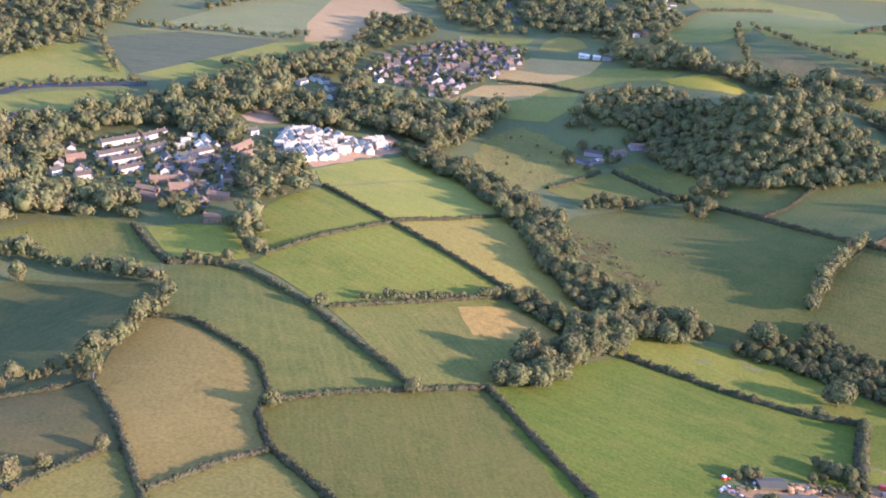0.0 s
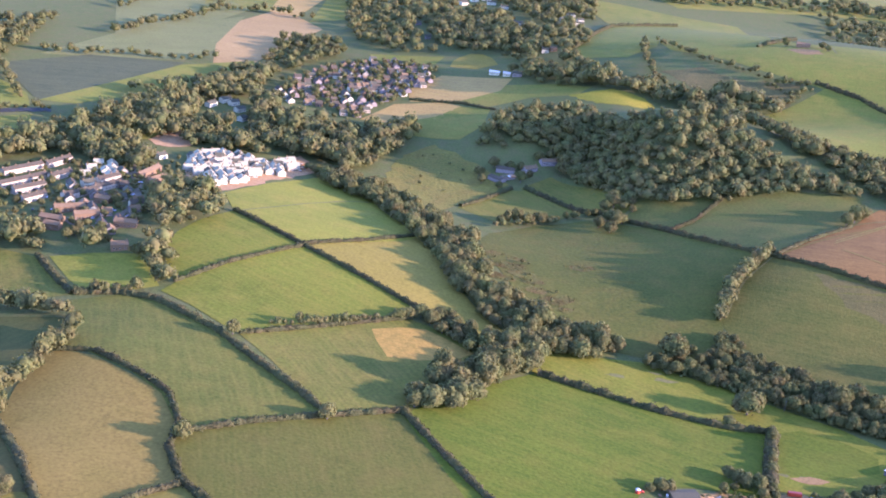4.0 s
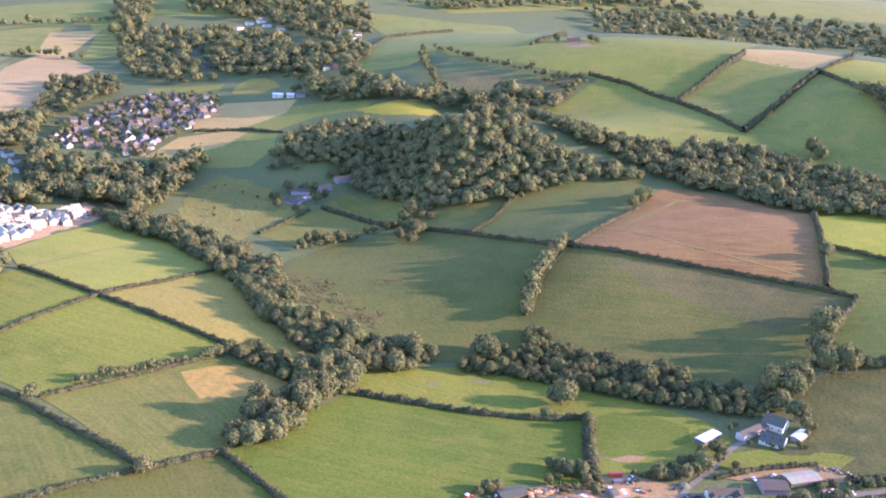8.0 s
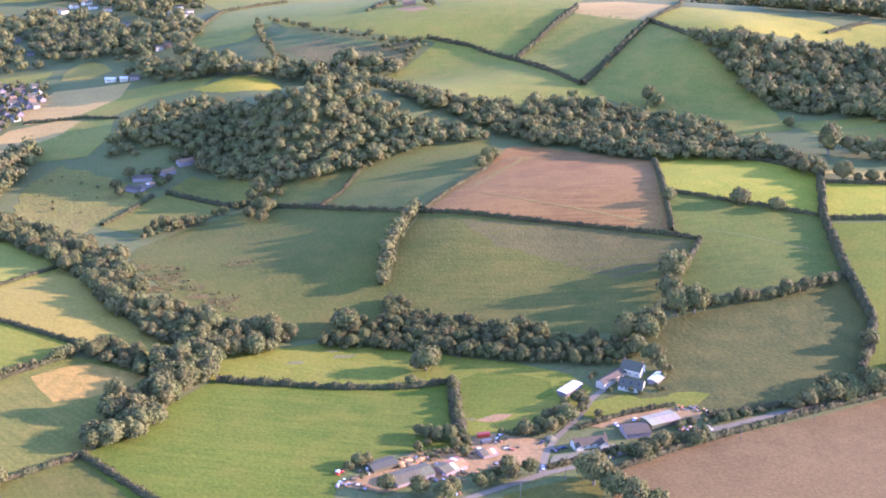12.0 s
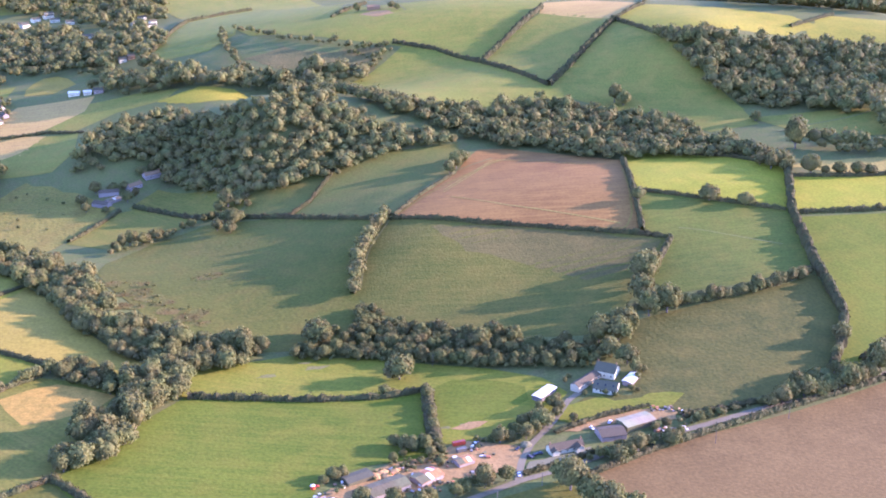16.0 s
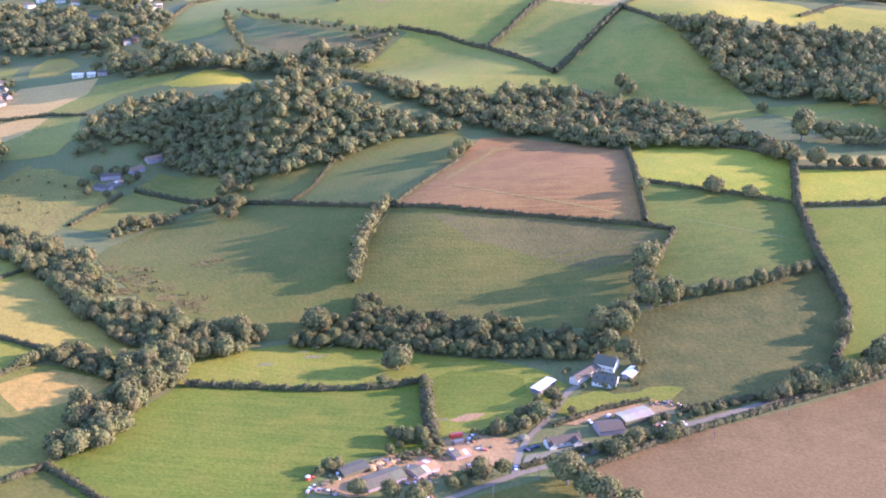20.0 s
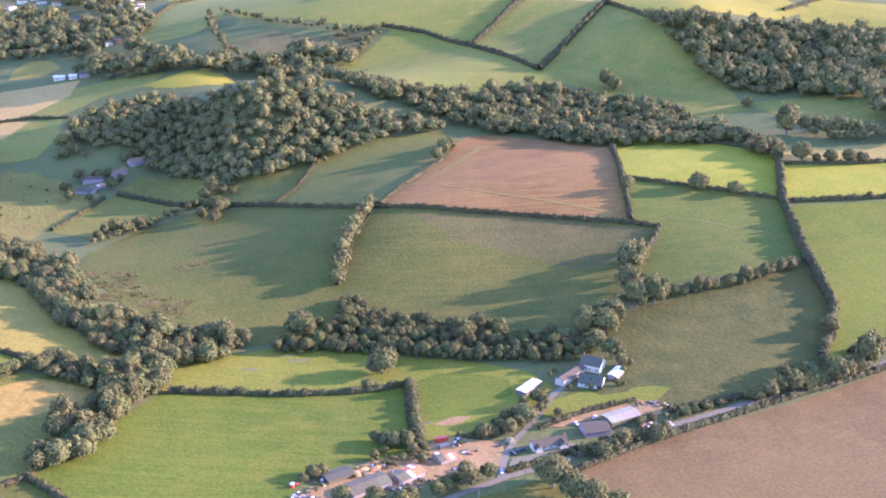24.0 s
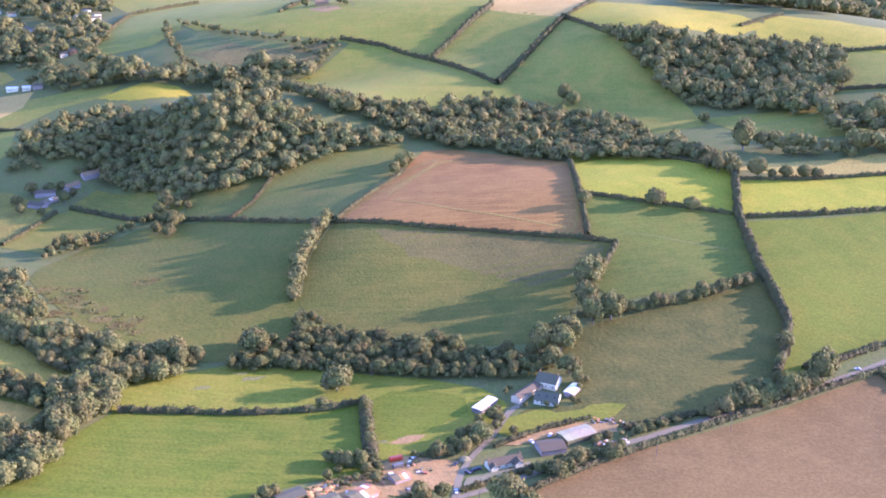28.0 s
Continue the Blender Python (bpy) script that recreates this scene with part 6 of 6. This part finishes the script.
tree_row(10.2, 10, 3, [(-389, 1331), (-370, 1365), (-332, 1388), (-299, 1440), (-262, 1483)], "hedgerow trees", True)
tree_row(6.0, 5, 3, [(370, 554), (390, 555), (421, 556), (455, 559)], "hedgerow trees", True)
tree_row(6.0, 6, 2, [(408, 1476), (431, 1452), (459, 1462)], "hedgerow trees", True)
tree_row(7.6, 9, 3, [(775, 1279), (806, 1261), (830, 1232)], "hedgerow trees", True)
tree_row(9.0, 12, 4, [(-488, 1594), (-452, 1695), (-410, 1763), (-393, 1867)], "hedgerow trees", True)
tree_row(11.0, 11, 4, [(-535, 1759), (-514, 1871), (-462, 1914), (-396, 1903)], "hedgerow trees", True)
tree_row(11.9, 11, 4, [(-408, 2081), (-354, 2100), (-268, 2104), (-221, 2119)], "hedgerow trees", True)
tree_row(11.9, 11, 4, [(-380, 1830), (-317, 1857), (-245, 1823)], "hedgerow trees", True)
tree_row(13.6, 13, 5, [(715, 2288), (826, 2215), (1003, 2198)], "hedgerow trees", True)
near_wood(9, 12, [(-149, 1133), (-124, 1134), (-74, 1112), (-23, 1033), (12, 968), (32, 908), (39, 831), (60, 820), (82, 789), (120, 778), (140, 758), (116, 733), (83, 737), (58, 753), (32, 780), (12, 822), (-4, 875), (-29, 943), (-68, 1031), (-118, 1077)], "leafy tree crowded in the stream wood", "stream wood trees", False)
near_wood(9.5, 13, [(-15, 613), (-12, 631), (9, 672), (32, 701), (37, 732), (58, 748), (78, 730), (66, 696), (48, 676), (18, 627), (-4, 610)], "leafy tree crowded in the stream wood", "stream wood trees", True)
near_wood(8, 8, [(-15, 760), (6, 771), (32, 736), (26, 715), (3, 737)], "leafy tree crowded in the stream wood", "stream wood trees", True)
near_wood(6.2, 7.2, [(161, 753), (184, 766), (192, 744), (225, 803), (241, 776), (261, 750), (297, 724), (316, 705), (344, 674), (366, 665), (367, 648), (349, 639), (313, 654), (278, 674), (236, 702), (207, 722), (152, 742)], "leafy tree crowded in the stream wood", "stream wood trees", False)
tree(180.2, 772.7, 15, "tall tree catching the sun above shaded scrub")
tree(195.2, 772.6, 7, "tall tree catching the sun above shaded scrub")
tree(250.9, 731.5, 11, "tall tree catching the sun above shaded scrub")
tree(286.4, 702.7, 15, "tall tree catching the sun above shaded scrub")
tree(301.0, 711.2, 15, "tall tree catching the sun above shaded scrub")
tree(313.5, 704.3, 13, "tall tree catching the sun above shaded scrub")
tree(287.2, 728.3, 11, "tall tree catching the sun above shaded scrub")
tree(271.8, 739.6, 10, "tall tree catching the sun above shaded scrub")
tree(233.1, 752.2, 9, "tall tree catching the sun above shaded scrub")
tree(245.6, 753.1, 9, "tall tree catching the sun above shaded scrub")
tree(318.8, 683.9, 9, "tall tree catching the sun above shaded scrub")
tree(253.8, 717.6, 9, "tall tree catching the sun above shaded scrub")
tree(211.6, 754.7, 8, "tall tree catching the sun above shaded scrub")
tree(343.6, 677.3, 9, "tall tree catching the sun above shaded scrub")
wood(9.6, 12.6, [(27, 1260), (46, 1306), (108, 1348), (166, 1339), (209, 1231), (235, 1207), (259, 1229), (300, 1240), (330, 1204), (368, 1158), (400, 1138), (430, 1109), (353, 1109), (284, 1088), (261, 1088), (223, 1081), (192, 1094), (162, 1132), (140, 1172), (124, 1210), (108, 1247), (72, 1248), (53, 1241)], "dense broadleaved wood with rounded crowns")
wood(10.4, 14.0, [(305, 1438), (342, 1408), (361, 1263), (403, 1223), (480, 1186), (558, 1200), (611, 1159), (637, 1112), (675, 1076), (669, 997), (682, 954), (695, 908), (689, 882), (673, 882), (655, 938), (558, 982), (531, 1003), (503, 1066), (461, 1090), (434, 1124), (410, 1165), (351, 1210), (325, 1343), (308, 1376)], "dense broadleaved wood with rounded crowns")
wood(11.0, 15.5, [(758, 1271), (779, 1261), (829, 1219), (897, 1206), (946, 1192), (987, 1155), (921, 1056), (849, 993), (823, 1023), (758, 1092), (751, 1155)], "dense broadleaved wood with rounded crowns")
wood(20.2, 15.6, [(-195, 1973), (-117, 2012), (-2, 2050), (76, 1993), (120, 1802), (202, 1896), (200, 1712), (137, 1575), (104, 1563), (60, 1614), (-3, 1665), (-75, 1631), (-149, 1681), (-183, 1803)], "dense broadleaved wood with rounded crowns")
wood(14.5, 18.5, [(42, 1547), (103, 1542), (163, 1520), (205, 1489), (262, 1457), (320, 1445), (408, 1424), (414, 1391), (309, 1388), (211, 1424), (155, 1447)], "dense broadleaved wood with rounded crowns")
wood(13.0, 17.5, [(-458, 816), (-418, 854), (-395, 846), (-333, 846), (-312, 803), (-268, 807), (-266, 801), (-328, 799), (-385, 779), (-420, 739)], "dense broadleaved wood with rounded crowns")
wood(13.0, 17.5, [(-532, 961), (-493, 1022), (-462, 1069), (-406, 1168), (-376, 1286), (-334, 1337), (-294, 1414), (-244, 1468), (-241, 1368), (-303, 1328), (-291, 1271), (-293, 1171), (-350, 1128), (-355, 1070), (-399, 1059), (-438, 1011), (-447, 940), (-490, 878)], "dense broadleaved wood with rounded crowns")
wood(13.0, 17.5, [(-253, 1356), (-219, 1324), (-171, 1284), (-130, 1283), (-53, 1330), (-37, 1295), (-65, 1229), (-100, 1140), (-140, 1157), (-193, 1173), (-223, 1204)], "dense broadleaved wood with rounded crowns")
wood(13.0, 15.5, [(-252, 899), (-259, 946), (-248, 988), (-206, 957), (-191, 909), (-211, 873), (-219, 826), (-197, 766), (-206, 747), (-232, 800), (-241, 864)], "dense broadleaved wood with rounded crowns")
wood(16.9, 14.4, [(-785, 1398), (-592, 1648), (-568, 1424), (-570, 1333), (-620, 1213), (-658, 1160)], "dense broadleaved wood with rounded crowns")
wood(20.4, 17.4, [(-212, 1975), (-232, 2285), (-164, 2302), (-159, 2016), (-172, 1865)], "dense broadleaved wood with rounded crowns")
wood(15.6, 13.2, [(-265, 1663), (-183, 1699), (-163, 1608), (-185, 1567), (-222, 1501), (-248, 1401), (-299, 1400), (-310, 1454), (-266, 1519)], "dense broadleaved wood with rounded crowns")
wood(13.0, 17.5, [(737, 942), (813, 893), (870, 887), (966, 846), (948, 827), (757, 893)], "dense broadleaved wood with rounded crowns")
wood(13.0, 17.5, [(868, 998), (898, 988), (919, 942), (916, 879), (839, 926)], "dense broadleaved wood with rounded crowns")
wood(27.2, 17.4, [(686, 2190), (791, 2292), (1034, 2272), (1330, 2177), (1451, 2095), (1375, 1979), (1102, 2024), (652, 1630)], "dense broadleaved wood with rounded crowns")
wood(27.2, 17.4, [(311, 2273), (566, 2381), (839, 2443), (802, 2327), (544, 2274), (370, 2212)], "dense broadleaved wood with rounded crowns")
wood(26.0, 22.0, [(1180, 1976), (1336, 1960), (1658, 1901), (1861, 1832), (1679, 1646), (1131, 1290), (1004, 1334), (953, 1397)], "dense broadleaved wood with rounded crowns")
wood(40.0, 9.0, [(-239, 1442), (-187, 1494), (-132, 1556), (-54, 1573), (-20, 1522), (-60, 1430), (-106, 1318), (-178, 1332)], "dense broadleaved wood with rounded crowns")
wood(10.0, 5.2, [(-405, 857), (-435, 974), (-394, 1046), (-360, 1048), (-308, 1048), (-274, 1094), (-231, 959), (-249, 909), (-249, 837), (-269, 809), (-333, 846)], "dense broadleaved wood with rounded crowns")
wood(12.5, 7.5, [(-232, 1380), (-212, 1477), (-175, 1540), (-127, 1594), (-73, 1586), (-25, 1559), (-34, 1482), (-67, 1421), (-105, 1364), (-116, 1325), (-151, 1354), (-198, 1364)], "dense broadleaved wood with rounded crowns")
wood(13.0, 15.5, [(-517, 932), (-455, 959), (-438, 1011), (-421, 989), (-432, 944), (-420, 904), (-417, 852), (-454, 807)], "dense broadleaved wood with rounded crowns")
wood(13.0, 15.5, [(-374, 1072), (-340, 1117), (-306, 1106), (-289, 1042), (-302, 1020), (-317, 1039), (-354, 1047)], "dense broadleaved wood with rounded crowns")
wood(13.0, 15.5, [(-304, 1246), (-254, 1227), (-226, 1221), (-191, 1164), (-211, 1139), (-250, 1147), (-265, 1159), (-280, 1144)], "dense broadleaved wood with rounded crowns")
wood(13.0, 6.2, [(-296, 1023), (-274, 962), (-258, 890), (-246, 869), (-254, 927), (-268, 965), (-253, 985), (-263, 1025), (-275, 1033), (-283, 996)], "dense broadleaved wood with rounded crowns")
wood(23.8, 20.3, [(-98, 2326), (241, 2206), (235, 1964), (165, 1796), (70, 2048), (-39, 2142), (-94, 2167)], "dense broadleaved wood with rounded crowns")
wood(16.9, 15.6, [(-41, 1947), (63, 1925), (115, 1711), (178, 1573), (192, 1511), (132, 1571), (50, 1669), (-42, 1740)], "dense broadleaved wood with rounded crowns")
wood(30.6, 20.3, [(765, 2371), (839, 2443), (968, 2433), (982, 2301), (851, 2286)], "dense broadleaved wood with rounded crowns")
wood(6.0, 3.1, [(152, 554), (170, 566), (193, 570), (214, 570), (233, 570), (229, 559), (204, 560), (173, 552), (153, 546)], "dense broadleaved wood with rounded crowns")
wood(7.0, 3.1, [(123, 543), (138, 550), (152, 553), (149, 544), (130, 537)], "dense broadleaved wood with rounded crowns")
wood(5.0, 3.6, [(364, 554), (403, 556), (421, 556), (418, 552), (382, 550), (362, 548)], "dense broadleaved wood with rounded crowns")
wood(30.0, 3.5, [(-48, 1221), (-7, 1253), (34, 1232), (30, 1172), (0, 1122), (-32, 1113), (-54, 1172)], "dense broadleaved wood with rounded crowns")
wood(19.0, 3.1, [(44, 924), (72, 930), (94, 854), (107, 823), (88, 813), (63, 851), (44, 879)], "dense broadleaved wood with rounded crowns")
wood(11.0, 15.0, [(966, 1166), (994, 1158), (1006, 1130), (981, 1092), (924, 1031), (877, 998), (844, 1004), (837, 1036), (891, 1087)], "dense broadleaved wood with rounded crowns")
wood(4.2, 2.8, [(175.1, 571.1), (192.8, 570.4), (211.1, 570.3), (213.3, 566.2), (208.2, 562.4), (191.4, 560.8), (179.9, 558.4), (173.0, 562.1)], "dense broadleaved wood with rounded crowns")
wood(4.6, 3.4, [(230.6, 582.2), (244.3, 578.4), (256.4, 575.2), (261.8, 569.9), (258.5, 566.6), (245.2, 571.4), (229.4, 577.2)], "dense broadleaved wood with rounded crowns")
